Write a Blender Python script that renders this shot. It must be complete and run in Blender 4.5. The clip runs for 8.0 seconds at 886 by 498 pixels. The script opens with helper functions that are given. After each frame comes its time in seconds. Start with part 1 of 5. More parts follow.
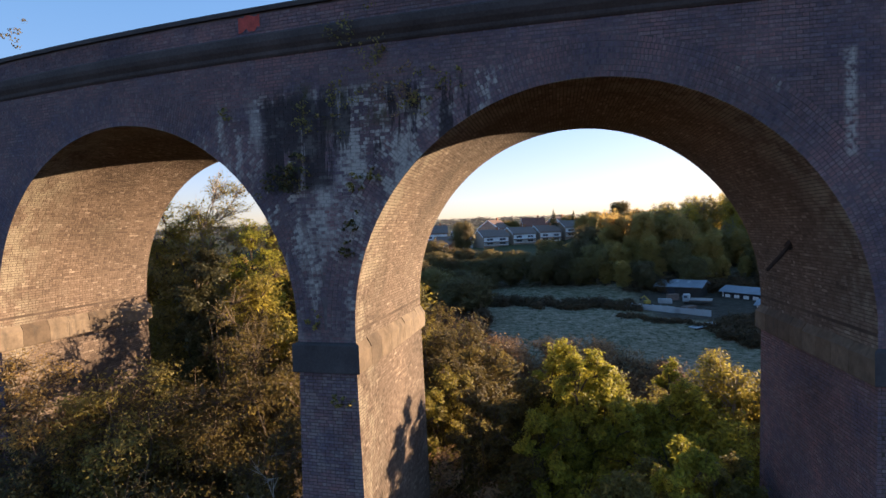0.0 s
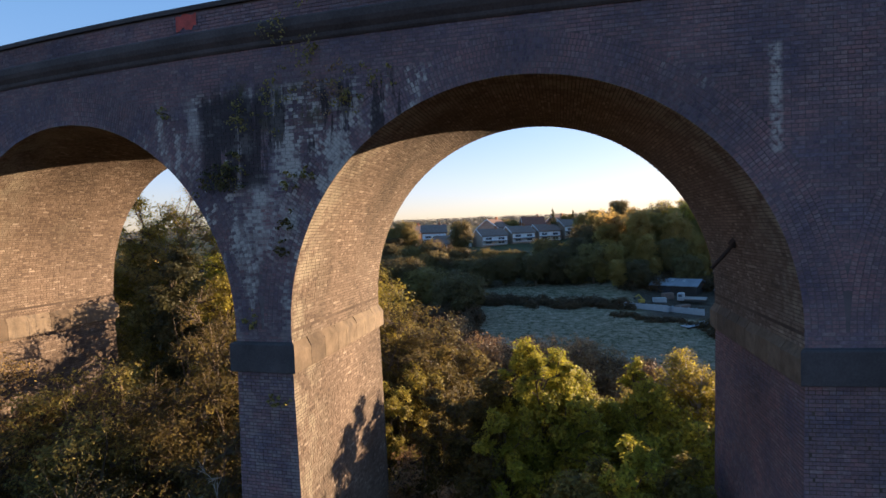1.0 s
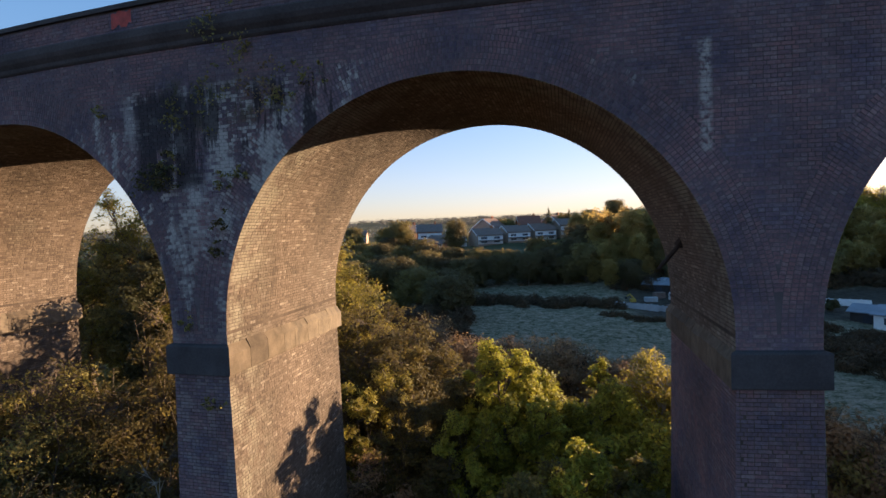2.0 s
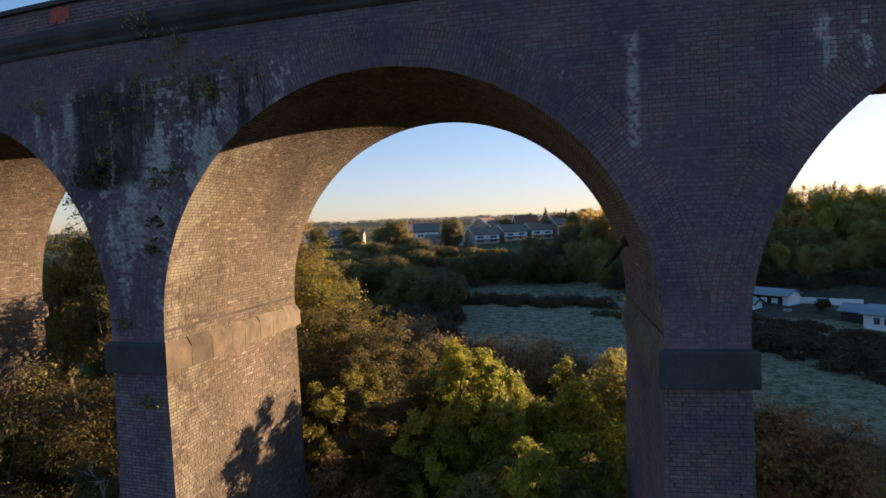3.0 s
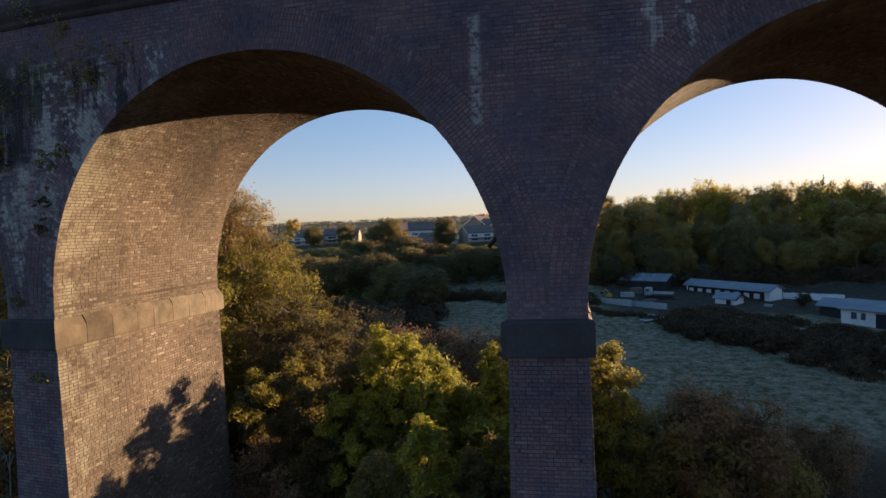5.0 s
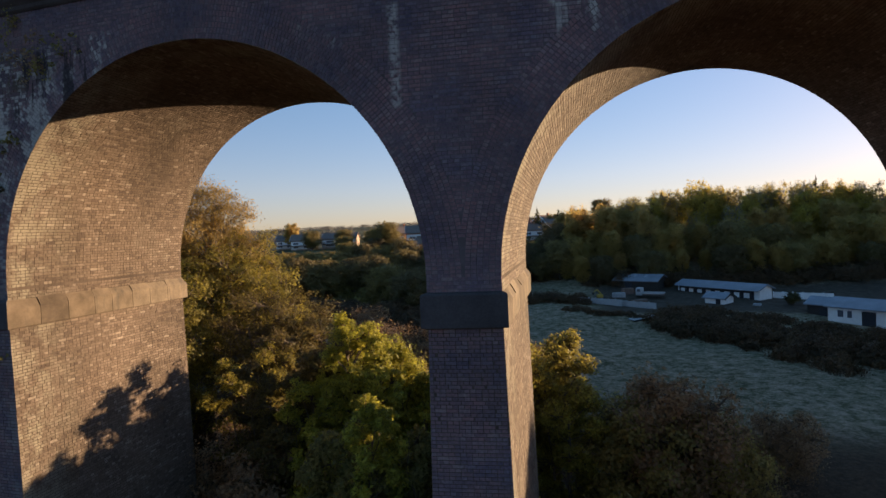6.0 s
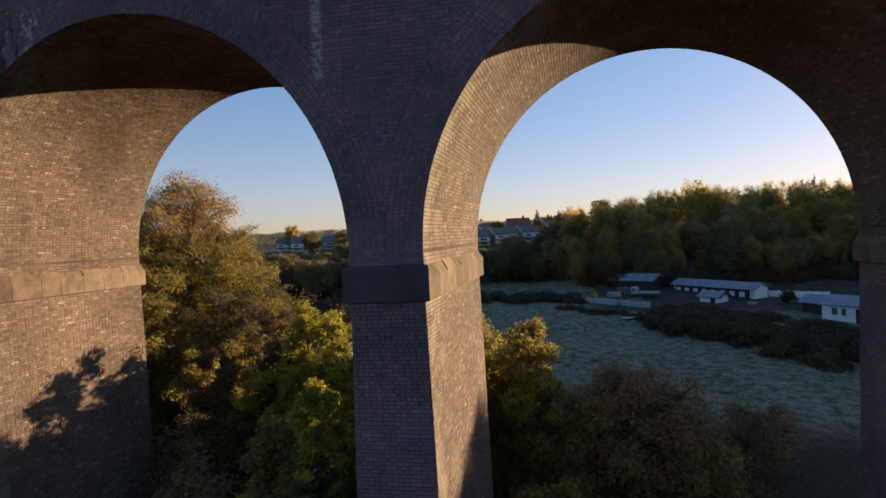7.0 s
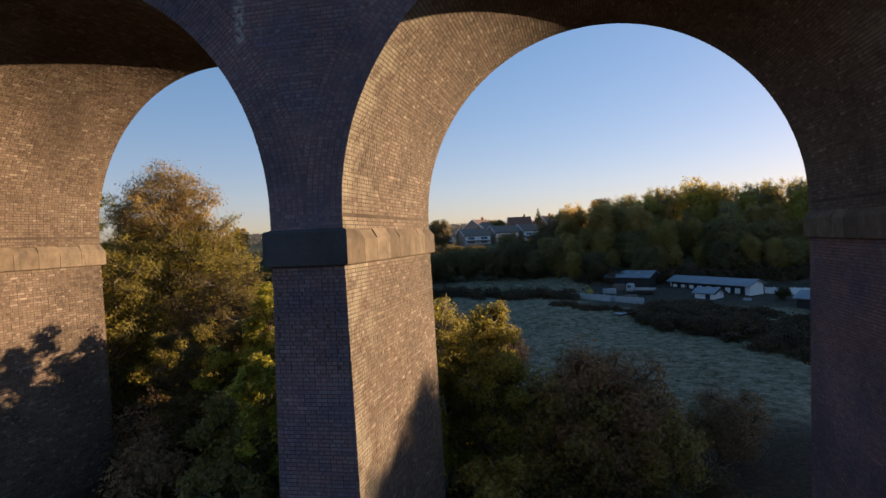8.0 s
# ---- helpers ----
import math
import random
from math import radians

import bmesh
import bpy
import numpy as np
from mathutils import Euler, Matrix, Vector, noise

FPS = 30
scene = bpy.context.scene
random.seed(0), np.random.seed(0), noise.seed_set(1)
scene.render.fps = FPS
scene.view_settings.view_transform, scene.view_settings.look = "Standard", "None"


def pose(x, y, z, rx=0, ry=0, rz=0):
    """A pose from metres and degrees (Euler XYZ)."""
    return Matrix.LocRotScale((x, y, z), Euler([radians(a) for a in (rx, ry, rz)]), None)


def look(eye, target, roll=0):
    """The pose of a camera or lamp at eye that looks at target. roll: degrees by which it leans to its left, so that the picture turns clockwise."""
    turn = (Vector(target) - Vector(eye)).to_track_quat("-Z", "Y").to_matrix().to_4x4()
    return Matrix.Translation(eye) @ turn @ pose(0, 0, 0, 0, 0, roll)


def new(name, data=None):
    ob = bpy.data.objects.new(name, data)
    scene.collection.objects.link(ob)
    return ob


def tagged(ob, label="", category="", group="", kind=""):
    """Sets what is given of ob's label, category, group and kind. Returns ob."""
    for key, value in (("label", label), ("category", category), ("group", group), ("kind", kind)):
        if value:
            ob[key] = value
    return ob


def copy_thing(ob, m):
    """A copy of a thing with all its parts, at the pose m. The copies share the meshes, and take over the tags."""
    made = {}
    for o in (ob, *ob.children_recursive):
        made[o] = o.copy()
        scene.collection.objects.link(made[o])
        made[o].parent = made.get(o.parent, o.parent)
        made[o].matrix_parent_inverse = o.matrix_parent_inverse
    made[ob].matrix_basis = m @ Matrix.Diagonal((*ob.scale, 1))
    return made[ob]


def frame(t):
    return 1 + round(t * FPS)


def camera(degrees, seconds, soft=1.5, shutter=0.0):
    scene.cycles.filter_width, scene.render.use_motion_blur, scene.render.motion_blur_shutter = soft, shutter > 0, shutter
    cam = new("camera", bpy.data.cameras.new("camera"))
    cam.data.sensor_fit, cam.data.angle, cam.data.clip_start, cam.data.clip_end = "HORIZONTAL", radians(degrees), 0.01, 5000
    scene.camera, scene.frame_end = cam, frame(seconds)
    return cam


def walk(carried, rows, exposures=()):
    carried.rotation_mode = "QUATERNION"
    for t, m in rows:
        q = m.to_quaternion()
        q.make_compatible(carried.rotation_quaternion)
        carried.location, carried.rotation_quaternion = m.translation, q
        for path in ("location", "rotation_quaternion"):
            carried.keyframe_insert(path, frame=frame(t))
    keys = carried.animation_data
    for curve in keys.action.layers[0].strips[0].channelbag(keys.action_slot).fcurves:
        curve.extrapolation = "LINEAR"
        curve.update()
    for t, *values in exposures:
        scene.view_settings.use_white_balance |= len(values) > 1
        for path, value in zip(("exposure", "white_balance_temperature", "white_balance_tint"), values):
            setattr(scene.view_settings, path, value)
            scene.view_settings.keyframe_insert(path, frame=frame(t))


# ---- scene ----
# ---------------------------------------------------------------- camera and its way
TRUE = 1.19                   # the plan below is drawn at 1 : 1.19 and brought to true size at the end; bricks gave the scale
cam = camera(78.0, 8.0)
ROWS = [
    (0.0, -0.199, -9.213, 11.601, 11.71, -2.09, 1.93),
    (0.5, 0.398, -9.047, 11.568, 11.99, -2.13, 2.04),
    (1.0, 0.995, -8.906, 11.547, 12.13, -2.16, 2.05),
    (1.5, 1.530, -8.712, 11.532, 12.13, -2.20, 2.10),
    (3.0, 3.105, -8.199, 11.448, 12.27, -2.29, 2.09),
    (3.5, 3.634, -8.088, 11.365, 12.40, -2.35, 2.07),
    (4.0, 4.176, -8.003, 11.283, 12.58, -2.40, 2.06),
    (4.5, 4.759, -7.985, 11.167, 12.64, -2.42, 2.15),
    (6.0, 6.694, -8.165, 10.513, 12.93, -1.75, 2.51),
    (6.5, 7.311, -8.089, 10.239, 13.31, -1.53, 2.63),
    (7.0, 7.886, -7.775, 9.985, 13.44, -1.36, 2.66),
    (7.5, 8.497, -7.594, 9.689, 13.69, -1.28, 2.56),
    (8.0, 9.130, -7.454, 9.365, 14.08, -1.24, 2.54),
]
walk(cam, [(t, pose(TRUE * x, TRUE * y, TRUE * z, 90 + pitch, roll, yaw)) for t, x, y, z, yaw, pitch, roll in ROWS], exposures=[(0.0, 1.93, 6280.0, 39.5), (3.5, 1.53, 6400.0, 34.5), (8.0, 1.34, 6580.0, 37.0)])

# ---------------------------------------------------------------- low morning sun behind the viaduct, clear sky
SUN_UP, SUN_TURN = 6.8, 43.5          # degrees above the horizon, degrees from +y towards +x
world = bpy.data.worlds.new("morning_sky")
scene.world = world
world.use_nodes = True
wn = world.node_tree.nodes
sky = wn.new("ShaderNodeTexSky")
sky.sky_type = "NISHITA"
sky.sun_disc = False
sky.sun_elevation, sky.sun_rotation = radians(SUN_UP), radians(SUN_TURN)
sky.air_density, sky.dust_density, sky.ozone_density = 1.0, 0.3, 3.2
rich = wn.new("ShaderNodeHueSaturation")
rich.inputs["Saturation"].default_value = 1.21
world.node_tree.links.new(sky.outputs[0], rich.inputs["Color"])
even = wn.new("ShaderNodeGamma")
even.inputs["Gamma"].default_value = 0.58
world.node_tree.links.new(rich.outputs[0], even.inputs["Color"])
world.node_tree.links.new(even.outputs[0], wn["Background"].inputs[0])
wn["Background"].inputs[1].default_value = 0.132

sun = new("sun", bpy.data.lights.new("sun", "SUN"))
sun.data.energy, sun.data.angle, sun.data.color = 4.9, radians(0.5), (1.0, 0.80, 0.40)
toward = Vector((math.sin(radians(SUN_TURN)) * math.cos(radians(SUN_UP)), math.cos(radians(SUN_TURN)) * math.cos(radians(SUN_UP)), math.sin(radians(SUN_UP))))
sun.matrix_world = look(tuple(toward * 200), (0, 0, 0))


# ---------------------------------------------------------------- materials
class Nodes:
    """A small hand for node materials."""

    def __init__(self, name):
        self.mat = bpy.data.materials.new(name)
        self.mat.use_nodes = True
        self.tree = self.mat.node_tree
        self.bsdf = self.tree.nodes["Principled BSDF"]
        self.out = self.tree.nodes["Material Output"]
        plan = self.add("ShaderNodeVectorMath", Vector=self.add("ShaderNodeNewGeometry").outputs["Position"])
        plan.operation = "SCALE"
        plan.inputs["Scale"].default_value = 1 / TRUE
        self.place = plan.outputs["Vector"]

    def add(self, kind, **sockets):
        n = self.tree.nodes.new(kind)
        for key, value in sockets.items():
            self.put(n.inputs[key.replace("_", " ")], value)
        return n

    def put(self, socket, value):
        if isinstance(value, bpy.types.NodeSocket):
            self.tree.links.new(value, socket)
        else:
            socket.default_value = value

    def noise(self, scale, detail=4.0, rough=0.55, vector=None):
        n = self.add("ShaderNodeTexNoise", Scale=scale, Detail=detail, Roughness=rough, Vector=vector or self.place)
        return n.outputs["Fac"]

    def stretched(self, x, y, z):
        n = self.add("ShaderNodeVectorMath", Vector=self.place)
        n.operation = "MULTIPLY"
        n.inputs[1].default_value = (x, y, z)
        return n.outputs["Vector"]

    def math(self, op, a, b=0.0, c=0.0):
        n = self.tree.nodes.new("ShaderNodeMath")
        n.operation = op
        for s, v in zip(n.inputs, (a, b, c)):
            self.put(s, v)
        return n.outputs[0]

    def ramp(self, fac, stops, kind="LINEAR"):
        n = self.add("ShaderNodeValToRGB", Fac=fac)
        n.color_ramp.interpolation = kind
        el = n.color_ramp.elements
        for i, (pos, col) in enumerate(stops):
            e = el[i] if i < 2 else el.new(pos)
            e.position = pos
            e.color = (*col, 1.0) if not isinstance(col, float) else (col, col, col, 1.0)
        return n.outputs["Color"]

    def step(self, value, low, high):
        n = self.add("ShaderNodeMapRange", Value=value)
        n.interpolation_type = "SMOOTHSTEP"
        n.inputs["From Min"].default_value, n.inputs["From Max"].default_value = low, high
        return n.outputs["Result"]

    def mix(self, fac, a, b, blend="MIX"):
        n = self.tree.nodes.new("ShaderNodeMix")
        n.data_type, n.blend_type = "RGBA", blend
        for s, v in ((n.inputs[0], fac), (n.inputs[6], a), (n.inputs[7], b)):
            self.put(s, (*v, 1.0) if isinstance(v, tuple) else v)
        return n.outputs[2]

    def axis(self, i):
        if not hasattr(self, "split"):
            self.split = self.add("ShaderNodeSeparateXYZ", Vector=self.place)
        return self.split.outputs[i]

    def box(self, x0, x1, z0, z1, soft=0.4):
        """1 inside a stretch of wall, fading out over soft metres."""
        a = self.math("MULTIPLY", self.step(self.axis(0), x0 - soft, x0 + soft), self.step(self.axis(0), x1 + soft, x1 - soft))
        b = self.math("MULTIPLY", self.step(self.axis(2), z0 - soft, z0 + soft), self.step(self.axis(2), z1 + soft, z1 - soft))
        return self.math("MULTIPLY", a, b)

    def chance(self):
        """A number of its own for each piece, joined or separate."""
        island = self.add("ShaderNodeNewGeometry").outputs["Random Per Island"]
        single = self.add("ShaderNodeObjectInfo").outputs["Random"]
        return self.math("FRACT", self.math("ADD", island, single))

    def bump(self, height, strength, distance):
        n = self.add("ShaderNodeBump", Height=height, Strength=strength, Distance=distance)
        self.put(self.bsdf.inputs["Normal"], n.outputs["Normal"])

    def done(self, color, rough=0.85, metal=0.0, spec=0.3):
        self.put(self.bsdf.inputs["Base Color"], (*color, 1.0) if isinstance(color, tuple) else color)
        self.put(self.bsdf.inputs["Roughness"], rough)
        self.bsdf.inputs["Metallic"].default_value = metal
        self.bsdf.inputs["Specular IOR Level"].default_value = spec
        return self.mat


def plain(name, color, rough=0.7, metal=0.0, vary=0.25, scale=3.0, grain=40.0, bump=0.2):
    m = Nodes(name)
    dark = tuple(c * (1 - vary) for c in color)
    light = tuple(min(1.0, c * (1 + vary)) for c in color)
    a = m.ramp(m.noise(scale, 6), [(0.3, dark), (0.7, light)])
    b = m.mix(0.35, a, m.ramp(m.noise(grain, 3), [(0.3, dark), (0.7, light)]))
    m.bump(m.noise(grain, 4), bump, 0.01)
    return m.done(b, rough, metal)


def stained(m, color, white, black):
    """Lime bloom and soot runs with their own shapes, as the old wall carries them."""
    run = m.noise(1.0, 5, 0.65, m.stretched(2.6, 2.6, 0.5))
    patch = m.noise(2.1, 6, 0.7)
    grain = m.noise(14.0, 3, 0.6)
    each = m.math("MULTIPLY", m.math("SUBTRACT", m.math("FRACT", m.math("MULTIPLY", m.chance(), 7.3)), 0.5), 0.13)
    field = m.math("ADD", m.math("ADD", m.math("MULTIPLY", run, 0.45), m.math("MULTIPLY", patch, 0.55)), each)
    core = m.math("MULTIPLY", m.box(-4.05, -2.3, 12.2, 14.2, 0.12), m.step(field, 0.47, 0.56))
    halo = m.math("MULTIPLY", m.box(-5.8, -1.2, 10.0, 14.2, 0.15), m.step(field, 0.53, 0.62))
    foot = m.math("MULTIPLY", m.box(-4.9, -3.2, 9.8, 12.6, 0.35), m.math("MULTIPLY", m.step(field, 0.47, 0.60), 0.62))
    bloom = m.math("MULTIPLY", m.box(-5.3, -3.6, 4.0, 12.0, 0.3), m.math("MULTIPLY", m.step(field, 0.48, 0.60), 0.24))
    tip = m.math("MULTIPLY", m.box(-1.5, -1.0, 13.85, 14.27, 0.08), m.step(field, 0.52, 0.58))
    streak = m.math("MULTIPLY", m.math("MULTIPLY", m.box(4.07, 4.22, 12.5, 14.1, 0.05), 0.9), m.step(m.math("ADD", m.math("MULTIPLY", patch, 0.4), m.math("MULTIPLY", grain, 0.6)), 0.40, 0.55))
    streak2 = m.math("MULTIPLY", m.box(2.45, 3.35, 13.55, 14.05, 0.15), m.step(m.math("ADD", run, each), 0.54, 0.70))
    streak3 = m.math("MULTIPLY", m.box(6.4, 7.55, 13.4, 14.15, 0.15), m.step(m.math("ADD", run, each), 0.54, 0.68))
    streak4 = m.math("MULTIPLY", m.box(-9.5, -5.6, 12.4, 14.0, 0.5), m.step(m.math("ADD", m.noise(0.9, 5, 0.65, m.stretched(2.2, 2.2, 0.5)), each), 0.53, 0.68))
    total = core
    for more in (halo, foot, bloom, tip, streak, streak2, streak3, streak4):
        total = m.math("MAXIMUM", total, more)
    total = m.math("MULTIPLY", total, m.step(grain, 0.2, 0.42))
    drip = m.noise(1.0, 5, 0.7, m.stretched(3.1, 3.1, 0.4))
    soot = m.math("MAXIMUM", m.math("MULTIPLY", m.box(-5.55, -4.15, 12.4, 14.08, 0.12), m.step(drip, 0.40, 0.48)), m.math("MULTIPLY", m.box(-5.6, -1.4, 13.0, 14.2, 0.2), m.step(drip, 0.50, 0.57)))
    moss = m.math("MULTIPLY", m.box(-5.0, -1.6, 13.5, 14.3, 0.25), m.step(m.noise(2.4, 6, 0.7, m.stretched(1.0, 1.0, 0.55)), 0.54, 0.66))
    c = m.mix(m.math("MULTIPLY", soot, 0.82), color, black)
    c = m.mix(m.math("MULTIPLY", total, m.math("SUBTRACT", 1.0, m.math("MULTIPLY", soot, 0.85))), c, white)
    return m.mix(m.math("MULTIPLY", moss, 0.75), c, (0.055, 0.052, 0.02))


def brick_material(name, stops, stain, spread=0.5):
    m = Nodes(name)
    own = m.ramp(m.chance(), stops)
    broad = m.ramp(m.noise(0.55, 5, 0.6), [(0.3, 0.62), (0.7, 1.25)])
    fine = m.ramp(m.noise(24.0, 4, 0.6), [(0.3, 0.72), (0.7, 1.2)])
    c = m.mix(1.0, m.mix(1.0, own, broad, "MULTIPLY"), fine, "MULTIPLY")
    if stain:
        tone = m.ramp(m.noise(1.1, 5, 0.65), [(0.36, (0.86, 0.97, 1.16)), (0.5, (1.0, 1.0, 1.0)), (0.66, (1.14, 0.96, 0.92))])
        c = m.mix(1.0, c, tone, "MULTIPLY")
        c = stained(m, c, (0.37, 0.34, 0.315), (0.022, 0.021, 0.023))
    else:
        pale = m.step(m.noise(0.8, 5, 0.65), 0.56, 0.72)
        c = m.mix(m.math("MULTIPLY", pale, 0.35), c, (0.24, 0.215, 0.175))
        # lime bloom on the outer arris of the vaults
        inner = m.math("SUBTRACT", m.axis(1), m.math("MULTIPLY", m.math("POWER", m.math("SUBTRACT", m.axis(0), 0.65), 2.0), 0.0071))
        rim = m.math("MULTIPLY", m.step(inner, 1.7, 0.0), m.step(m.noise(1.7, 6, 0.72), 0.40, 0.60))
        c = m.mix(m.math("MULTIPLY", rim, 0.75), c, (0.25, 0.225, 0.175))
    m.bump(m.noise(60.0, 5, 0.65), 0.5, 0.006)
    return m.done(c, 0.86, spec=0.2)


BRICK_FACE = brick_material("sooty_brick", [(0.0, (0.13, 0.092, 0.108)), (0.3, (0.156, 0.104, 0.118)), (0.6, (0.191, 0.116, 0.122)), (0.8, (0.172, 0.125, 0.142)), (0.97, (0.187, 0.136, 0.145)), (1.0, (0.207, 0.155, 0.162))], True)
BRICK_BARREL = brick_material("brown_brick", [(0.0, (0.086, 0.061, 0.048)), (0.3, (0.120, 0.087, 0.067)), (0.75, (0.142, 0.105, 0.082)), (0.93, (0.162, 0.122, 0.097)), (1.0, (0.225, 0.180, 0.148))], False)


def mortar_material(name, color):
    m = Nodes(name)
    c = m.mix(m.step(m.noise(1.2, 5), 0.35, 0.7), tuple(v * 0.6 for v in color), color)
    if name == "sooty_mortar":
        c = stained(m, c, (0.27, 0.255, 0.24), (0.02, 0.02, 0.022))
    m.bump(m.noise(90.0, 3), 0.6, 0.006)
    return m.done(c, 0.95, spec=0.1)


MORTAR_FACE = mortar_material("sooty_mortar", (0.140, 0.116, 0.122))
MORTAR_BARREL = mortar_material("brown_mortar", (0.100, 0.076, 0.062))


def stone_material():
    m = Nodes("sandstone")
    own = m.ramp(m.chance(), [(0.0, (0.088, 0.066, 0.049)), (0.5, (0.130, 0.098, 0.070)), (1.0, (0.170, 0.134, 0.100))])
    c = m.mix(1.0, own, m.ramp(m.noise(3.0, 6, 0.7), [(0.3, 0.6), (0.7, 1.25)]), "MULTIPLY")
    c = m.mix(m.math("MULTIPLY", m.step(m.noise(1.0, 5, 0.7, m.stretched(4, 4, 0.8)), 0.52, 0.7), 0.6), c, (0.05, 0.047, 0.045))
    m.bump(m.noise(30.0, 6, 0.7), 0.5, 0.012)
    return m.done(c, 0.9, spec=0.2)


STONE = stone_material()
IMPOST_DARK = plain("soot_black_impost", (0.052, 0.047, 0.050), 0.85, 0, 0.45, 1.6, 30)
STONE_DARK = plain("soot_black_stone", (0.062, 0.050, 0.050), 0.9, 0, 0.5, 1.1, 22, 0.5)
COPING = plain("dark_coping_stone", (0.062, 0.054, 0.055), 0.85, 0, 0.4, 2.0, 30)
RED_PAINT = plain("red_sprayed_paint", (0.42, 0.05, 0.035), 0.6, 0, 0.4, 6.0, 30)
IRON = plain("rusty_iron", (0.05, 0.035, 0.03), 0.7, 0.3, 0.4, 6.0, 60)
BALLAST = plain("track_ballast", (0.16, 0.14, 0.125), 0.95, 0, 0.4, 4.0, 25, 0.8)


def bark_material(name, color):
    m = Nodes(name)
    c = m.mix(m.noise(9.0, 5, 0.65, m.stretched(1.0, 1.0, 0.3)), tuple(v * 0.5 for v in color), color)
    m.bump(m.noise(16.0, 5, 0.7, m.stretched(1.0, 1.0, 0.25)), 0.8, 0.03)
    return m.done(c, 0.9, spec=0.15)


BARK = bark_material("brown_bark", (0.15, 0.115, 0.085))
BARK_PALE = bark_material("pale_bark", (0.34, 0.30, 0.25))


def leaf_material(name, stops, glow=0.45, mixed=False):
    """Thin leaves: the sun also shines through them. mixed: each tree of a wood has a tone of its own."""
    m = Nodes(name)
    if mixed:
        tree = m.add("ShaderNodeObjectInfo").outputs["Random"]
        leaf = m.add("ShaderNodeNewGeometry").outputs["Random Per Island"]
        own = m.math("ADD", m.math("MULTIPLY", tree, 0.55), m.math("ADD", m.math("MULTIPLY", leaf, 0.18), m.math("MULTIPLY", m.noise(0.35, 4, 0.6), 0.5)))
    else:
        own = m.math("ADD", m.math("MULTIPLY", m.chance(), 0.45), m.math("MULTIPLY", m.noise(0.45, 4, 0.6), 0.8))
    c = m.ramp(m.math("SUBTRACT", own, 0.12), stops)
    m.done(c, 0.6, spec=0.25)
    thin = m.add("ShaderNodeBsdfTranslucent", Color=c)
    both = m.add("ShaderNodeMixShader", Fac=glow)
    m.tree.links.new(m.bsdf.outputs[0], both.inputs[1])
    m.tree.links.new(thin.outputs[0], both.inputs[2])
    m.tree.links.new(both.outputs[0], m.out.inputs["Surface"])
    return m.mat


LEAF_YELLOW = leaf_material("yellow_green_leaves", [(0.1, (0.160, 0.145, 0.036)), (0.4, (0.305, 0.295, 0.042)), (0.65, (0.465, 0.430, 0.052)), (0.95, (0.61, 0.515, 0.078))], 0.5)
LEAF_GREEN = leaf_material("dull_green_yellow_leaves", [(0.1, (0.1, 0.088, 0.032)), (0.45, (0.18, 0.155, 0.045)), (0.7, (0.26, 0.215, 0.055)), (0.95, (0.33, 0.26, 0.07))], 0.45)
LEAF_GOLD = leaf_material("golden_brown_leaves", [(0.1, (0.055, 0.042, 0.022)), (0.45, (0.12, 0.092, 0.032)), (0.7, (0.175, 0.136, 0.04)), (0.95, (0.215, 0.166, 0.048))], 0.55)
LEAF_OLIVE = leaf_material("olive_leaves", [(0.1, (0.11, 0.092, 0.038)), (0.45, (0.23, 0.19, 0.06)), (0.7, (0.32, 0.25, 0.075)), (0.95, (0.42, 0.285, 0.09))], 0.5)
LEAF_RUST = leaf_material("rusty_red_leaves", [(0.1, (0.13, 0.086, 0.055)), (0.5, (0.27, 0.165, 0.088)), (0.95, (0.43, 0.28, 0.14))], 0.45)
LEAF_DARK = leaf_material("dark_evergreen_and_shaded_leaves", [(0.1, (0.03, 0.033, 0.016)), (0.5, (0.075, 0.075, 0.033)), (0.95, (0.13, 0.115, 0.045))], 0.35)
LEAF_WOOD = leaf_material("autumn_wood_leaves", [(0.1, (0.316, 0.244, 0.097)), (0.35, (0.455, 0.338, 0.122)), (0.6, (0.541, 0.392, 0.134)), (0.85, (0.580, 0.392, 0.152)), (0.97, (0.631, 0.451, 0.140))], 0.78, True)
LEAF_AMBER = leaf_material("amber_yellow_leaves", [(0.1, (0.1, 0.084, 0.026)), (0.45, (0.255, 0.212, 0.04)), (0.7, (0.41, 0.345, 0.058)), (0.95, (0.52, 0.425, 0.085))], 0.55)
LEAF_BANK = leaf_material("olive_gold_leaves", [(0.1, (0.100, 0.086, 0.025)), (0.45, (0.222, 0.184, 0.036)), (0.7, (0.312, 0.252, 0.046)), (0.95, (0.365, 0.290, 0.057))], 0.55)
LEAF_BRAMBLE = leaf_material("dark_bramble_leaves", [(0.1, (0.052, 0.032, 0.023)), (0.5, (0.105, 0.066, 0.035)), (0.95, (0.19, 0.105, 0.048))], 0.4)
LEAF_FAR = leaf_material("dull_green_leaves", [(0.1, (0.11, 0.083, 0.042)), (0.5, (0.185, 0.142, 0.056)), (0.95, (0.32, 0.245, 0.072))], 0.45, True)
LEAF_THIN = leaf_material("pinkish_tan_leaves", [(0.1, (0.169, 0.119, 0.046)), (0.5, (0.323, 0.220, 0.077)), (0.95, (0.429, 0.313, 0.093))], 0.65)

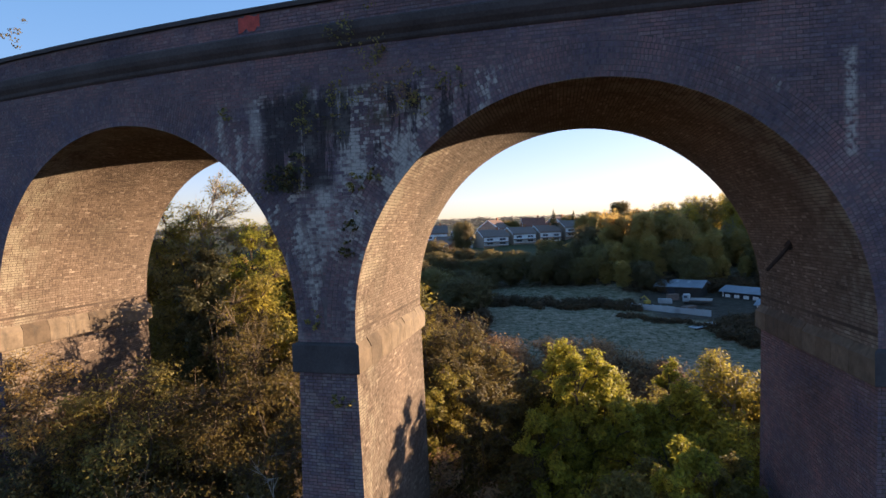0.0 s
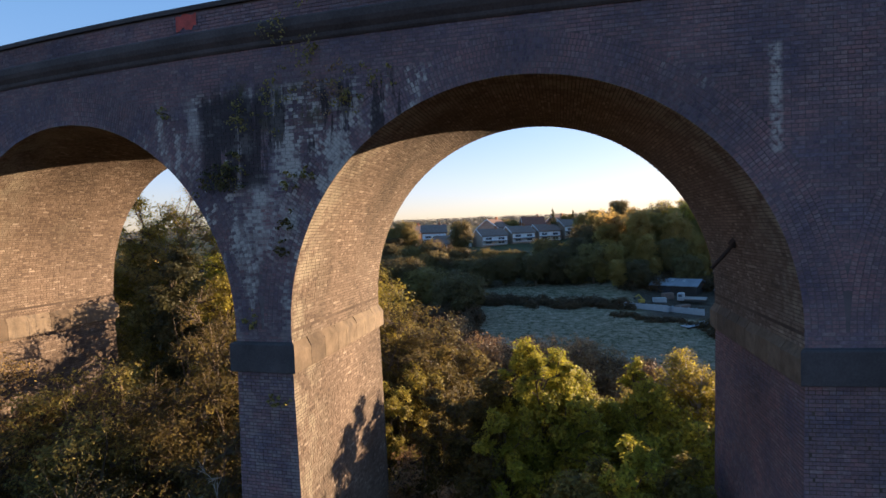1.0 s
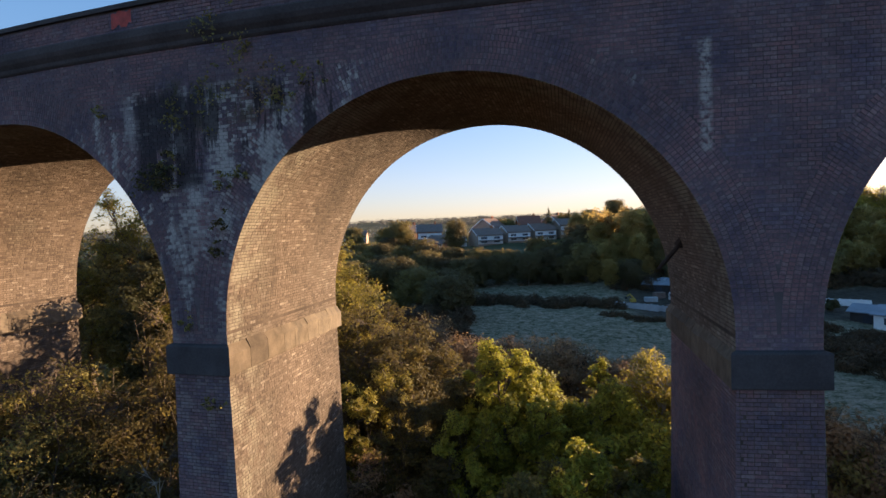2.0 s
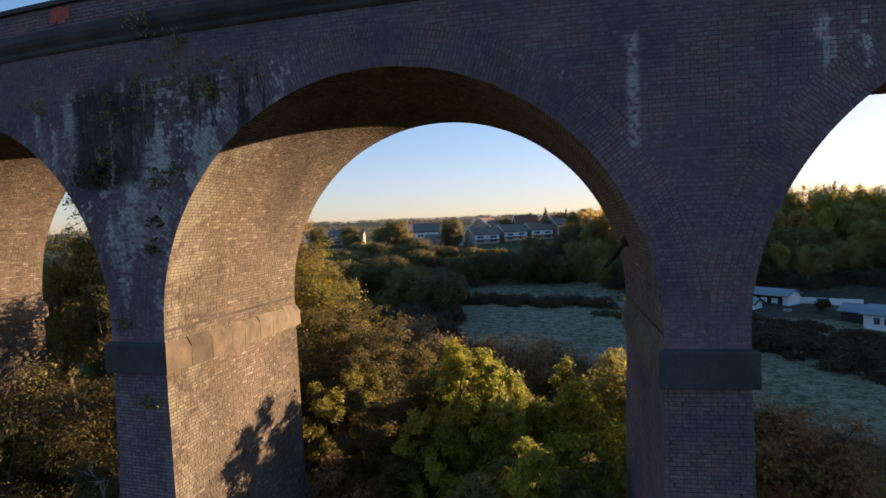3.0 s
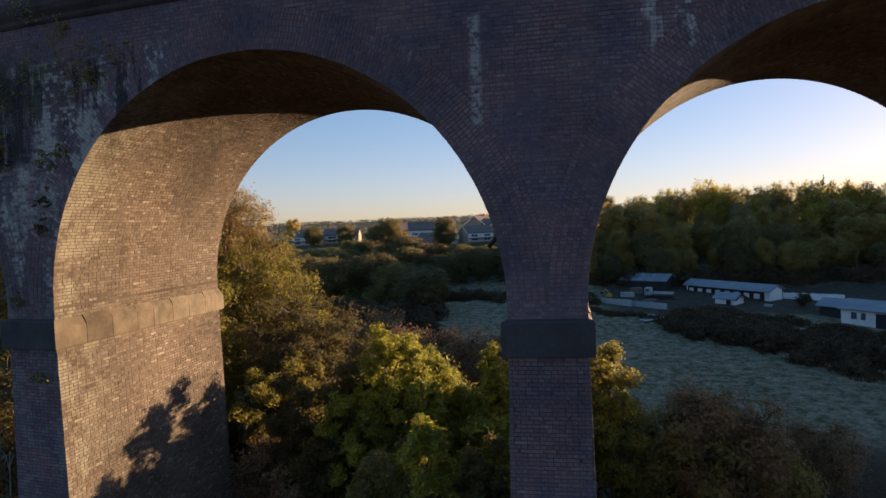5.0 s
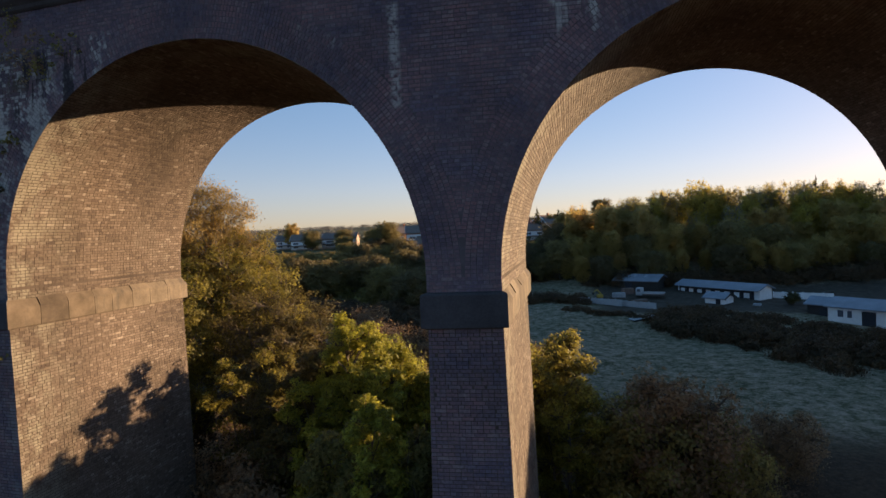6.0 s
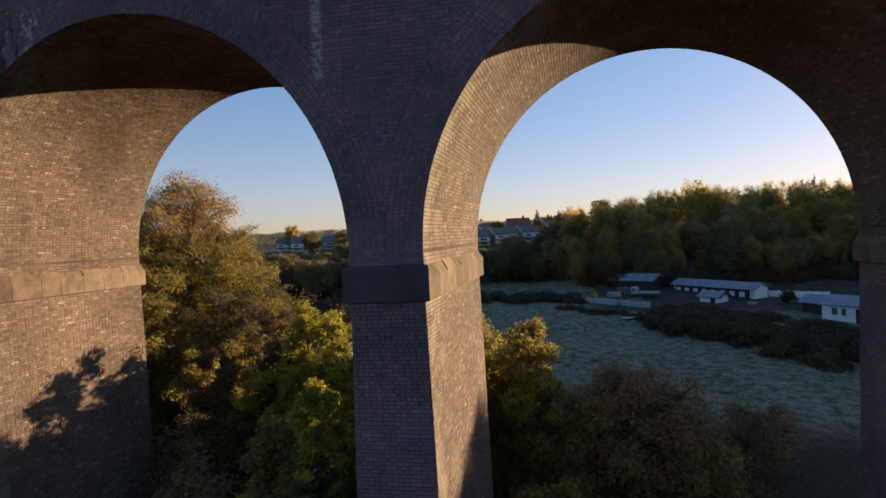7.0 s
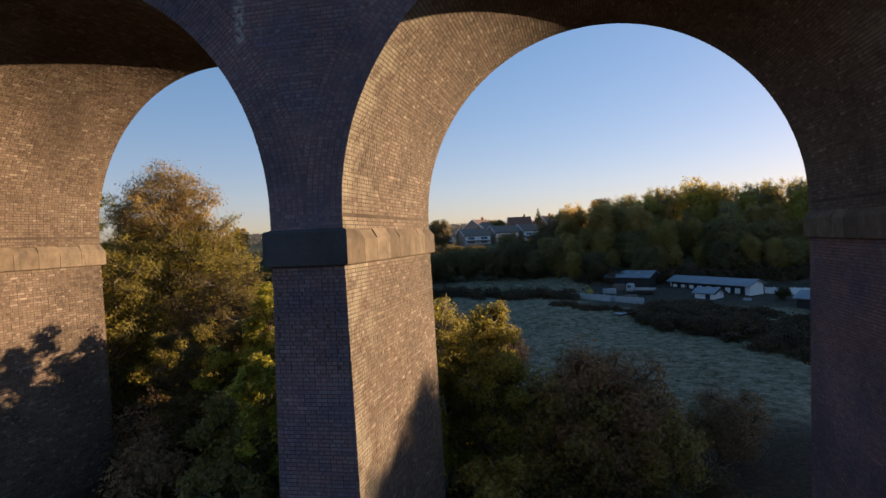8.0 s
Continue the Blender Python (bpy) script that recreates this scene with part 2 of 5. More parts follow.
# brighter copy of the amber leaves; sunlight on the skyline is in the colour
LEAF_GILT = leaf_material("sun_brightened_gold_leaves", [(0.1, (0.30, 0.235, 0.06)), (0.45, (0.44, 0.35, 0.075)), (0.7, (0.55, 0.43, 0.085)), (0.95, (0.64, 0.50, 0.11))], 0.75)
# distance haze is put into these grey leaf tones
LEAF_HAZE = leaf_material("haze_tinted_leaves", [(0.1, (0.085, 0.085, 0.085)), (0.5, (0.125, 0.118, 0.108)), (0.95, (0.175, 0.155, 0.125))], 0.2)


def ground_material():
    m = Nodes("frosty_ground")
    blades = m.noise(5.0, 6, 0.75)
    tuft = m.noise(1.5, 6, 0.7)
    grass = m.ramp(tuft, [(0.3, (0.045, 0.05, 0.02)), (0.7, (0.12, 0.115, 0.05))])
    frost = m.mix(m.step(m.math("ADD", m.math("MULTIPLY", blades, 0.55), m.math("MULTIPLY", tuft, 0.55)), 0.44, 0.70), grass, (0.38, 0.276, 0.202))
    litter = m.ramp(m.noise(5.0, 6, 0.7), [(0.3, (0.025, 0.018, 0.012)), (0.7, (0.09, 0.055, 0.03))])
    meadow = m.math("MULTIPLY", m.step(m.axis(1), 15.0, 21.0), m.step(m.axis(1), 80.0, 73.0))
    meadow = m.math("MULTIPLY", meadow, m.step(m.math("SUBTRACT", m.axis(0), m.math("MULTIPLY", m.axis(1), -0.12)), -28.0, -20.0))
    yard = m.math("MULTIPLY", m.math("MULTIPLY", m.step(m.axis(0), 8.0, 11.0), m.step(m.axis(1), 48.0, 50.0)), m.step(m.axis(1), 67.0, 64.0))
    mud = m.ramp(m.noise(1.5, 6, 0.7), [(0.35, (0.037, 0.027, 0.020)), (0.6, (0.088, 0.065, 0.047)), (0.8, (0.188, 0.163, 0.135))])
    near = m.mix(yard, m.mix(meadow, litter, frost), mud)
    far = m.ramp(m.noise(0.03, 5, 0.7), [(0.35, (0.03, 0.036, 0.018)), (0.55, (0.07, 0.07, 0.03)), (0.75, (0.12, 0.105, 0.05))])
    c = m.mix(m.step(m.axis(1), 80.0, 110.0), near, far)
    m.bump(m.math("ADD", blades, m.noise(2.0, 5, 0.7)), 0.8, 0.14)
    return m.done(c, 0.9, spec=0.15)


GROUND = ground_material()


# ---------------------------------------------------------------- mesh helpers
def bend(v):
    """The viaduct runs in a gentle curve."""
    v = np.asarray(v, float).copy()
    v[:, 1] += 0.0071 * (v[:, 0] - 0.65) ** 2
    return v


def mesh_of(name, verts, faces, material, smooth=False):
    me = bpy.data.meshes.new(name)
    verts = np.asarray(verts, np.float32)
    faces = np.asarray(faces, np.int32)
    n, k = faces.shape
    me.vertices.add(len(verts))
    me.vertices.foreach_set("co", verts.ravel())
    me.loops.add(n * k)
    me.loops.foreach_set("vertex_index", faces.ravel())
    me.polygons.add(n)
    me.polygons.foreach_set("loop_start", np.arange(0, n * k, k, dtype=np.int32))
    me.polygons.foreach_set("use_smooth", np.full(n, smooth))
    me.update(calc_edges=True)
    me.materials.append(material)
    return me


def part_of(name, mesh, parent=None, label=""):
    ob = new(name, mesh)
    if parent:
        ob.parent = parent
    return tagged(ob, label) if label else ob


def part(name, bm, material, parent, label="", smooth=False):
    """Links a bmesh as one mesh object under a thing or a part."""
    bmesh.ops.recalc_face_normals(bm, faces=bm.faces[:])
    me = bpy.data.meshes.new(name)
    for f in bm.faces:
        f.smooth = smooth
    bm.to_mesh(me)
    bm.free()
    me.materials.append(material)
    return part_of(name, me, parent, label)


def slab(bm, x0, x1, y0, y1, z0, z1, bevel=0.0):
    """A box, with worn edges where bevel is given."""
    made = bmesh.ops.create_cube(bm, size=1.0, matrix=Matrix.Translation(((x0 + x1) / 2, (y0 + y1) / 2, (z0 + z1) / 2)) @ Matrix.Diagonal((x1 - x0, y1 - y0, z1 - z0, 1)))
    if bevel:
        edges = {e for v in made["verts"] for e in v.link_edges}
        bmesh.ops.bevel(bm, geom=list(edges), offset=bevel, segments=1, affect="EDGES")
    return bm


def box_part(name, material, parent, x0, x1, y0, y1, z0, z1, bevel=0.0, label=""):
    return part(name, slab(bmesh.new(), x0, x1, y0, y1, z0, z1, bevel), material, parent, label)


def prism(bm, outline, along, a, b):
    """An outline of (u, w) pairs drawn out along x or y from a to b."""
    rings = []
    for s in (a, b):
        rings.append([bm.verts.new((s, u, w) if along == "x" else (u, s, w)) for u, w in outline])
    n = len(outline)
    for i in range(n):
        bm.faces.new((rings[0][i], rings[0][(i + 1) % n], rings[1][(i + 1) % n], rings[1][i]))
    bm.faces.new(rings[0][::-1])
    bm.faces.new(rings[1])
    return bm


BOX_FACES = np.array([[0, 1, 2, 3], [4, 5, 1, 0], [5, 6, 2, 1], [6, 7, 3, 2], [7, 4, 0, 3]])


def brick_arrays(centre, u, v, n, hu, hv, rng, proud=0.002):
    """Bricks with worn edges that stand a little unevenly: centres, two axes in the wall, the way out, half lengths."""
    centre, u, v, n = (np.asarray(a, float) for a in (centre, u, v, n))
    count = len(centre)
    u, v, n = (np.broadcast_to(a, (count, 3)) for a in (u, v, n))
    hu, hv = np.broadcast_to(hu, count), np.broadcast_to(hv, count)
    out = rng.uniform(-proud, proud, count)[:, None]
    verts = np.empty((count, 8, 3))
    for i, (a, b) in enumerate(((-1, -1), (1, -1), (1, 1), (-1, 1))):
        verts[:, i] = centre + u * (a * (hu - 0.004))[:, None] + v * (b * (hv - 0.004))[:, None] + n * out
        verts[:, i + 4] = centre + u * (a * hu)[:, None] + v * (b * hv)[:, None] - n * 0.014
    faces = (BOX_FACES[None] + 8 * np.arange(count)[:, None, None]).reshape(-1, 4)
    return verts.reshape(-1, 3), faces


COURSE, LONG, JOINT = 0.075 / TRUE, 0.225 / TRUE, 0.0065 / TRUE


def courses(spans, rng):
    """English bond: rows of long faces and of ends by turns. spans: (row, height, a, b); returns along, height, half length."""
    along, height, half = [], [], []
    for row, z, a, b in spans:
        step = LONG if row % 2 else LONG / 2
        first = math.floor(a / step) * step + (LONG / 4 if row % 4 == 1 else 0.0)
        edges = np.clip(np.arange(first - step, b + step, step), a, b)
        edges = np.unique(np.round(edges, 4))
        for p, q in zip(edges[:-1], edges[1:]):
            if q - p > 0.035:
                along.append((p + q) / 2)
                height.append(z)
                half.append((q - p - 0.7 * JOINT) / 2)
    return np.array(along), np.array(height), np.array(half)


# ---------------------------------------------------------------- the viaduct
SPACING, RADIUS, DEPTH = 9.5, 4.16, 4.85
CENTRES = [0.33 + SPACING * i for i in (-2, -1, 0, 1, 2)]
PIERS = [c + SPACING / 2 for c in CENTRES[:-1]]
SPRING, CORNICE, IMPOST = 9.8, 14.92, 9.02
HALF = SPACING / 2 - RADIUS
RING = 0.66
LOW = 3.2                    # below this the undergrowth hides the brickwork
WEST, EAST = CENTRES[0], CENTRES[-1]

viaduct = tagged(new("viaduct"), "soot-dark brick railway viaduct with tall round arches", "viaduct")


def pier_half(z):
    return HALF + 0.02 * max(0.0, 9.02 - z)


# spandrel walls and vaults: mortar beds behind the bricks, solid to the light
def arch_shell(y):
    verts, faces = [], []

    def quad(*points):
        faces.append(list(range(len(verts), len(verts) + 4)))
        verts.extend(points)

    e = 0.005
    for c in CENTRES:
        steps = 96
        ring = [(c - (RADIUS + e) * math.cos(math.pi * i / steps), SPRING + (RADIUS + e) * math.sin(math.pi * i / steps)) for i in range(steps + 1)]
        for (xa, za), (xb, zb) in zip(ring[:-1], ring[1:]):
            quad((xa, y, za), (xb, y, zb), (xb, y, CORNICE), (xa, y, CORNICE))
    for p in PIERS:
        for a, b in ((-1, 0), (0, 1)):
            quad((p + a * (HALF - e), y, IMPOST), (p + b * (HALF - e), y, IMPOST), (p + b * (HALF - e), y, CORNICE), (p + a * (HALF - e), y, CORNICE))
    return mesh_of("spandrel_wall", bend(verts), faces, MORTAR_FACE)


for y in (0.005, DEPTH - 0.005):
    part_of("spandrel_wall", arch_shell(y), viaduct, "soot-stained spandrel wall with white lime runs")


def vault_shell(c):
    steps, e = 96, 0.004
    verts, faces = [], []
    for i in range(steps + 1):
        a = math.pi * i / steps
        x, z = c - (RADIUS + e) * math.cos(a), SPRING + (RADIUS + e) * math.sin(a)
        verts += [(x, 0.004, z), (x, DEPTH - 0.004, z)]
        if i:
            k = len(verts)
            faces.append((k - 4, k - 3, k - 1, k - 2))
    # short uprights between springing and impost
    for side in (-1, 1):
        k = len(verts)
        x = c + side * (RADIUS + e)
        verts += [(x, 0.004, IMPOST + 0.3), (x, DEPTH - 0.004, IMPOST + 0.3), (x, DEPTH - 0.004, SPRING), (x, 0.004, SPRING)]
        faces.append((k, k + 1, k + 2, k + 3))
    return mesh_of("vault", bend(verts), faces, MORTAR_BARREL)


VAULTS = [part_of("vault", vault_shell(c), viaduct, "brown brick underside of an arch") for c in CENTRES]


def pier_core(p):
    """The battered pier below its stone band."""
    bm = bmesh.new()
    e = 0.005
    rings = []
    for z in (-3.0, LOW, 6.0, IMPOST + 0.1):
        h = pier_half(z) - e
        rings.append([bm.verts.new(q) for q in bend([(p - h, e, z), (p + h, e, z), (p + h, DEPTH - e, z), (p - h, DEPTH - e, z)])])
    for lo, hi in zip(rings[:-1], rings[1:]):
        for i in range(4):
            bm.faces.new((lo[i], lo[(i + 1) % 4], hi[(i + 1) % 4], hi[i]))
    bm.faces.new(rings[-1])
    return part("pier", bm, MORTAR_BARREL, viaduct, "tapering brick pier with a stone band at its head")


PIER_PARTS = [pier_core(p) for p in PIERS]

# deck, cornice and parapets
def long_prism(name, outline, material, label="", step=1.0):
    """A moulding along the whole curve of the bridge."""
    xs = np.arange(WEST, EAST + 0.01, step)
    n = len(outline)
    verts = np.array([(x, u, w) for x in xs for u, w in outline])
    faces = [(i * n + k, i * n + (k + 1) % n, (i + 1) * n + (k + 1) % n, (i + 1) * n + k) for i in range(len(xs) - 1) for k in range(n)]
    return part_of(name, mesh_of(name, bend(verts), faces, material), viaduct, label)


long_prism("deck", [(0.02, 14.24), (DEPTH - 0.02, 14.24), (DEPTH - 0.02, 15.24), (0.02, 15.24)], BALLAST)
for near in (True, False):
    def side(u):
        return u if near else DEPTH - u
    long_prism("cornice", [(side(u), w) for u, w in ((0.3, 14.90), (-0.02, 14.90), (-0.05, 14.94), (-0.06, 15.00), (-0.12, 15.08), (-0.15, 15.16), (-0.15, 15.28), (-0.09, 15.33), (0.3, 15.33))], STONE_DARK, "soot-black moulded stone cornice")
    long_prism("parapet", [(side(u), w) for u, w in ((0.33, 15.32), (-0.03, 15.32), (-0.03, 15.74), (0.33, 15.74))], MORTAR_FACE, "low dark brick parapet")
    long_prism("coping", [(side(u), w) for u, w in ((0.38, 15.74), (-0.09, 15.74), (-0.10, 15.81), (-0.07, 15.84), (0.14, 15.87), (0.36, 15.84), (0.38, 15.81))], COPING, "weathered dark coping stones")


# ---------------------------------------------------------------- stone bands at the pier heads
def band_stone(bm, place_at, a, b, mitre_a, mitre_b, face, worn=0.0):
    """One stone of a band: upright face, sloping top. Ends at a corner are mitred."""
    rows = []
    for s, mitre, sign in ((a, mitre_a, -1), (b, mitre_b, 1)):
        rows.append([bm.verts.new(place_at(s + sign * (o if mitre else -0.004), o, w)) for o, w in ((-0.16, IMPOST), (0.085, IMPOST), (0.09, IMPOST + 0.02), (0.09, IMPOST + face), (0.075, IMPOST + face + 0.025), (-0.005, IMPOST + 0.56 + (0 if mitre else worn)), (-0.16, IMPOST + 0.56))])
    n = len(rows[0])
    for i in range(n):
        bm.faces.new((rows[0][i], rows[0][(i + 1) % n], rows[1][(i + 1) % n], rows[1][i]))
    bm.faces.new(rows[0][::-1])
    bm.faces.new(rows[1])


def lay_band(p, pier):
    """Stones round all four sides of one pier."""
    rng = random.Random(int(p * 10))
    band = part_of("impost", None, pier, "weathered sandstone band")
    h = HALF
    sides = [
        (lambda s, o, w: bend([(s, -o, w)])[0], p - h, p + h),
        (lambda s, o, w: bend([(p + h + o, s, w)])[0], 0.0, DEPTH),
        (lambda s, o, w: bend([(p - h - o, s, w)])[0], 0.0, DEPTH),
        (lambda s, o, w: bend([(s, DEPTH + o, w)])[0], p - h, p + h),
    ]
    for k, (place_at, a, b) in enumerate(sides):
        count = 1 if b - a < 2 else 8
        cuts = [a + (b - a) * (i + (rng.uniform(-0.15, 0.15) if 0 < i < count else 0)) / count for i in range(count + 1)]
        for i in range(count):
            bm = bmesh.new()
            band_stone(bm, place_at, cuts[i], cuts[i + 1], i == 0, i == count - 1, (0.51 if k == 0 else 0.40 + rng.uniform(-0.03, 0.015)), rng.uniform(-0.03, 0.01) if k else 0.0)
            part("stone", bm, IMPOST_DARK if k == 0 else STONE, band, "soot-black stone" if k == 0 else "")


for p, pier in zip(PIERS, PIER_PARTS):
    lay_band(p, pier)

# sprayed red patch on the parapet, iron bar in the vault
bm = bmesh.new()
rng = random.Random(4)
prev = None
for i in range(9):
    x = -5.97 + i * 0.058
    top, low = 15.72 + rng.uniform(-0.05, 0.01), 15.44 + rng.uniform(-0.05, 0.06)
    pair = [bm.verts.new(bend([(x, -0.045, w)])[0]) for w in (low, top)]
    if prev:
        bm.faces.new((prev[0], pair[0], pair[1], prev[1]))
    prev = pair
part("paint_patch", bm, RED_PAINT, viaduct, "red sprayed paint patch on the parapet")


def tube(points, radii, sides=5):
    """A tapering tube through points: verts, faces."""
    pts = np.asarray(points, float)
    verts, faces = [], []
    for i, q in enumerate(pts):
        d = pts[min(i + 1, len(pts) - 1)] - pts[max(i - 1, 0)]
        d /= np.linalg.norm(d) + 1e-9
        a = np.cross(d, (0.31, 0.77, 0.55))
        a /= np.linalg.norm(a) + 1e-9
        b = np.cross(d, a)
        for k in range(sides):
            w = 2 * math.pi * k / sides
            verts.append(q + radii[i] * (a * math.cos(w) + b * math.sin(w)))
        if i:
            for k in range(sides):
                m = (i - 1) * sides
                faces.append((m + k, m + (k + 1) % sides, m + sides + (k + 1) % sides, m + sides + k))
    return verts, faces


def join(chunks):
    verts, faces, base = [], [], 0
    for v, f in chunks:
        if len(v) and len(f):
            verts.append(np.asarray(v, float))
            faces.append(np.asarray(f, int) + base)
            base += len(v)
    return np.concatenate(verts), np.concatenate(faces)


bar = tagged(new("iron_bar"), "rusty iron bar jutting from the brick vault", "bar")
v, f = tube([(4.40, 2.6, 11.2), (4.13, 2.63, 10.86), (3.88, 2.67, 10.56)], [0.045, 0.045, 0.04], 6)
part_of("rod", mesh_of("rod", bend(v), f, IRON, True), bar)
v, f = tube([(4.36, 2.6, 11.16), (4.24, 2.62, 11.0)], [0.09, 0.09], 6)
part_of("plate", mesh_of("plate", bend(v), f, IRON), bar)


# ---------------------------------------------------------------- ground
def lie(x, y):
    """The height of the land: a shaded valley floor, a yard on a low bank, woods and houses on the slopes behind."""
    steps = ((-400, 14.0), (-60, 3.0), (-15, 0.6), (0, 0.8), (14, 1.0), (30, 0.8), (40, 0.9), (46, 1.4), (50, 1.7), (58, 1.9), (66, 2.4), (85, 4.2), (108, 6.3), (118, 7.1), (200, 11.0), (400, 17.5), (700, 21.5), (4000, 52.0))
    z = np.interp(y, [s[0] for s in steps], [s[1] for s in steps])
    right = np.clip((x - 2.0) / 14.0, 0, 1) * np.clip((y - 64.0) / 22.0, 0, 1) * np.clip((240 - y) / 100.0, 0, 1)
    left = np.clip((-9.0 - x) / 10.0, 0, 1) * np.clip((45.0 - np.abs(y - 12.0)) / 30.0, 0, 1)
    z = z + right * 4.2 + left * 2.4
    return z + 0.18 * np.sin(x * 0.31 + y * 0.17) * np.sin(y * 0.23 - x * 0.11)


def ground_sheet():
    a = np.concatenate([-np.geomspace(4500, 62, 26), np.linspace(-60, 80, 141), np.geomspace(82, 4500, 26)])
    b = np.concatenate([-np.geomspace(4500, 42, 26), np.linspace(-40, 130, 171), np.geomspace(132, 4600, 40)])
    X, Y = np.meshgrid(a, b)
    Z = lie(X, Y)
    verts = np.stack([X, Y, Z], -1).reshape(-1, 3)
    w = len(a)
    i = (np.arange(len(b) - 1)[:, None] * w + np.arange(w - 1)[None]).ravel()
    return mesh_of("ground", verts, np.stack([i, i + 1, i + w + 1, i + w], 1), GROUND, True)


tagged(new("ground", ground_sheet()), "frost-covered meadow and leaf-strewn valley floor", "ground", kind="structure")


# ---------------------------------------------------------------- trees and shrubs
def unit(rng, n):
    d = rng.normal(size=(n, 3))
    return d / np.linalg.norm(d, axis=1)[:, None]


def leaf_cards(rng, centres, spread, per, size, flat=0.6, cores=None, small=False):
    """Many small pointed leaves round each centre, turned outwards from the core of their bough as leaves are."""
    n = len(centres) * per
    at = np.repeat(centres, per, 0) + rng.normal(size=(n, 3)) * np.repeat(spread, per)[:, None] * (1, 1, flat)
    out = at - np.repeat(centres if cores is None else cores, per, 0)
    out /= np.linalg.norm(out, axis=1)[:, None] + 1e-9
    out = out + unit(rng, n) * 0.75
    out /= np.linalg.norm(out, axis=1)[:, None] + 1e-9
    a = np.cross(out, unit(rng, n))
    a /= np.linalg.norm(a, axis=1)[:, None] + 1e-9
    b = np.cross(out, a)
    s = size * rng.uniform(0.6, 1.35, n)[:, None]
    if small:
        s = s * 1.25
        verts = np.stack([at - a * s * 0.5, at + b * s * 0.4, at + a * s * 0.5], 1)
        return verts.reshape(-1, 3), np.arange(3 * n).reshape(-1, 3)
    verts = np.stack([at - a * s * 0.5, at + b * s * 0.32, at + a * s * 0.5, at - b * s * 0.32], 1)
    return verts.reshape(-1, 3), np.arange(4 * n).reshape(-1, 4)


def grow(seed, height, radius, clear, lobes, clumps, per, leaf, trunk=0.16, stems=1, lean=0.15, spread=0.1, twig=0.012, up=0.75, twigs=1, lobe=1.0, plume=1.0):
    """A tree or shrub at the origin: wood and leaves as arrays. clear: height of the lowest limbs; lobes: main boughs; clumps: twigs to a bough."""
    rng = np.random.RandomState(seed)
    wood, centres, widths, trunks, cores = [], [], [], [], []
    r = trunk / math.sqrt(stems)
    for stem in range(stems):
        turn = rng.uniform(0, 2 * math.pi)
        off = (0 if stems == 1 else radius * 0.55) * np.array((math.cos(turn), math.sin(turn), 0.0))
        tip = off + (rng.normal() * lean * radius, rng.normal() * lean * radius, height * (clear + (1 - clear) * rng.uniform(0.6, 0.8)))
        pts = [off * 0.25 + (tip - off * 0.25) * s + np.append(rng.normal(size=2) * 0.06 * radius * s, 0) for s in np.linspace(0, 1, 7)]
        pts[0][2] -= 0.4
        wood.append(tube(pts, [r * (1.15 - 0.98 * s) for s in np.linspace(0, 1, 7)], 7))
        trunks.append(np.array(pts))
    half = (1 - clear) / 2 * height
    for k in range(lobes):
        zf = 1 - 2 * (k + 0.5) / lobes
        w = k * 2.39996 + rng.uniform(-0.5, 0.5)
        flat = math.sqrt(1 - zf * zf)
        way = np.array((math.cos(w) * flat, math.sin(w) * flat, zf)) * (rng.uniform(0.3, 0.5) if k % 4 == 0 else rng.uniform(0.62, 0.86))
        size = lobe * radius * rng.uniform(0.24, 0.40)
        end = np.array((0, 0, height - half)) + way * (radius, radius, half)
        pts = trunks[k % stems]
        reach = math.hypot(end[0], end[1])
        start_z = np.clip(end[2] - up * reach, clear * 0.5 * height, pts[-1][2])
        start = np.array([np.interp(start_z, pts[:, 2], pts[:, i]) for i in range(3)])
        mid = (start + end) / 2 + rng.normal(size=3) * 0.08 * radius + (0, 0, 0.05 * radius)
        thick = r * 0.42 * (1.1 - 0.6 * end[2] / height)
        wood.append(tube([start, mid, end], [thick, thick * 0.7, thick * 0.3], 5))
        d = unit(rng, clumps)
        d[:, 2] = (d[:, 2] * 0.85 + 0.1) * plume
        tips = end + d * rng.uniform(0.4, 1.0, clumps)[:, None] * size
        tips[:, 2] = np.clip(tips[:, 2], 0.1, height)
        for q in tips[::twigs]:
            base = mid + (end - mid) * rng.uniform(0.3, 1.0)
            wood.append(tube([base, q + (q - base) * 0.3], [twig * 1.4, twig * 0.4], 3))
        centres.append(tips)
        cores.append(np.tile(end * 0.6 + np.array((0, 0, height - half)) * 0.4, (clumps, 1)))
        widths.append(radius * spread * rng.uniform(0.7, 1.3, clumps))
    centres, widths = np.concatenate(centres), np.concatenate(widths)
    return join(wood), leaf_cards(rng, centres, widths, per, leaf, cores=np.concatenate(cores), small=leaf < 0.115 or leaf > 0.2)


def plant(name, label, category, at, leaves, bark=BARK, turn=0.0, group="", **form):
    """One tree or shrub standing on the ground."""
    wood, green = grow(**form)
    x, y = at
    thing = tagged(new(name), label, category, group)
    thing.matrix_world = pose(x, y, float(lie(x, y)), 0, 0, turn)
    part_of("trunk", mesh_of("trunk", *wood, bark, True), thing)
    part_of("crown", mesh_of("crown", *green, leaves), thing)
    return thing


def stand(name, label, category, at, top, leaves, **form):
    """A plant given by the height of its top above the datum."""
    return plant(name, label, category, at, leaves, height=top - float(lie(*at)), **form)


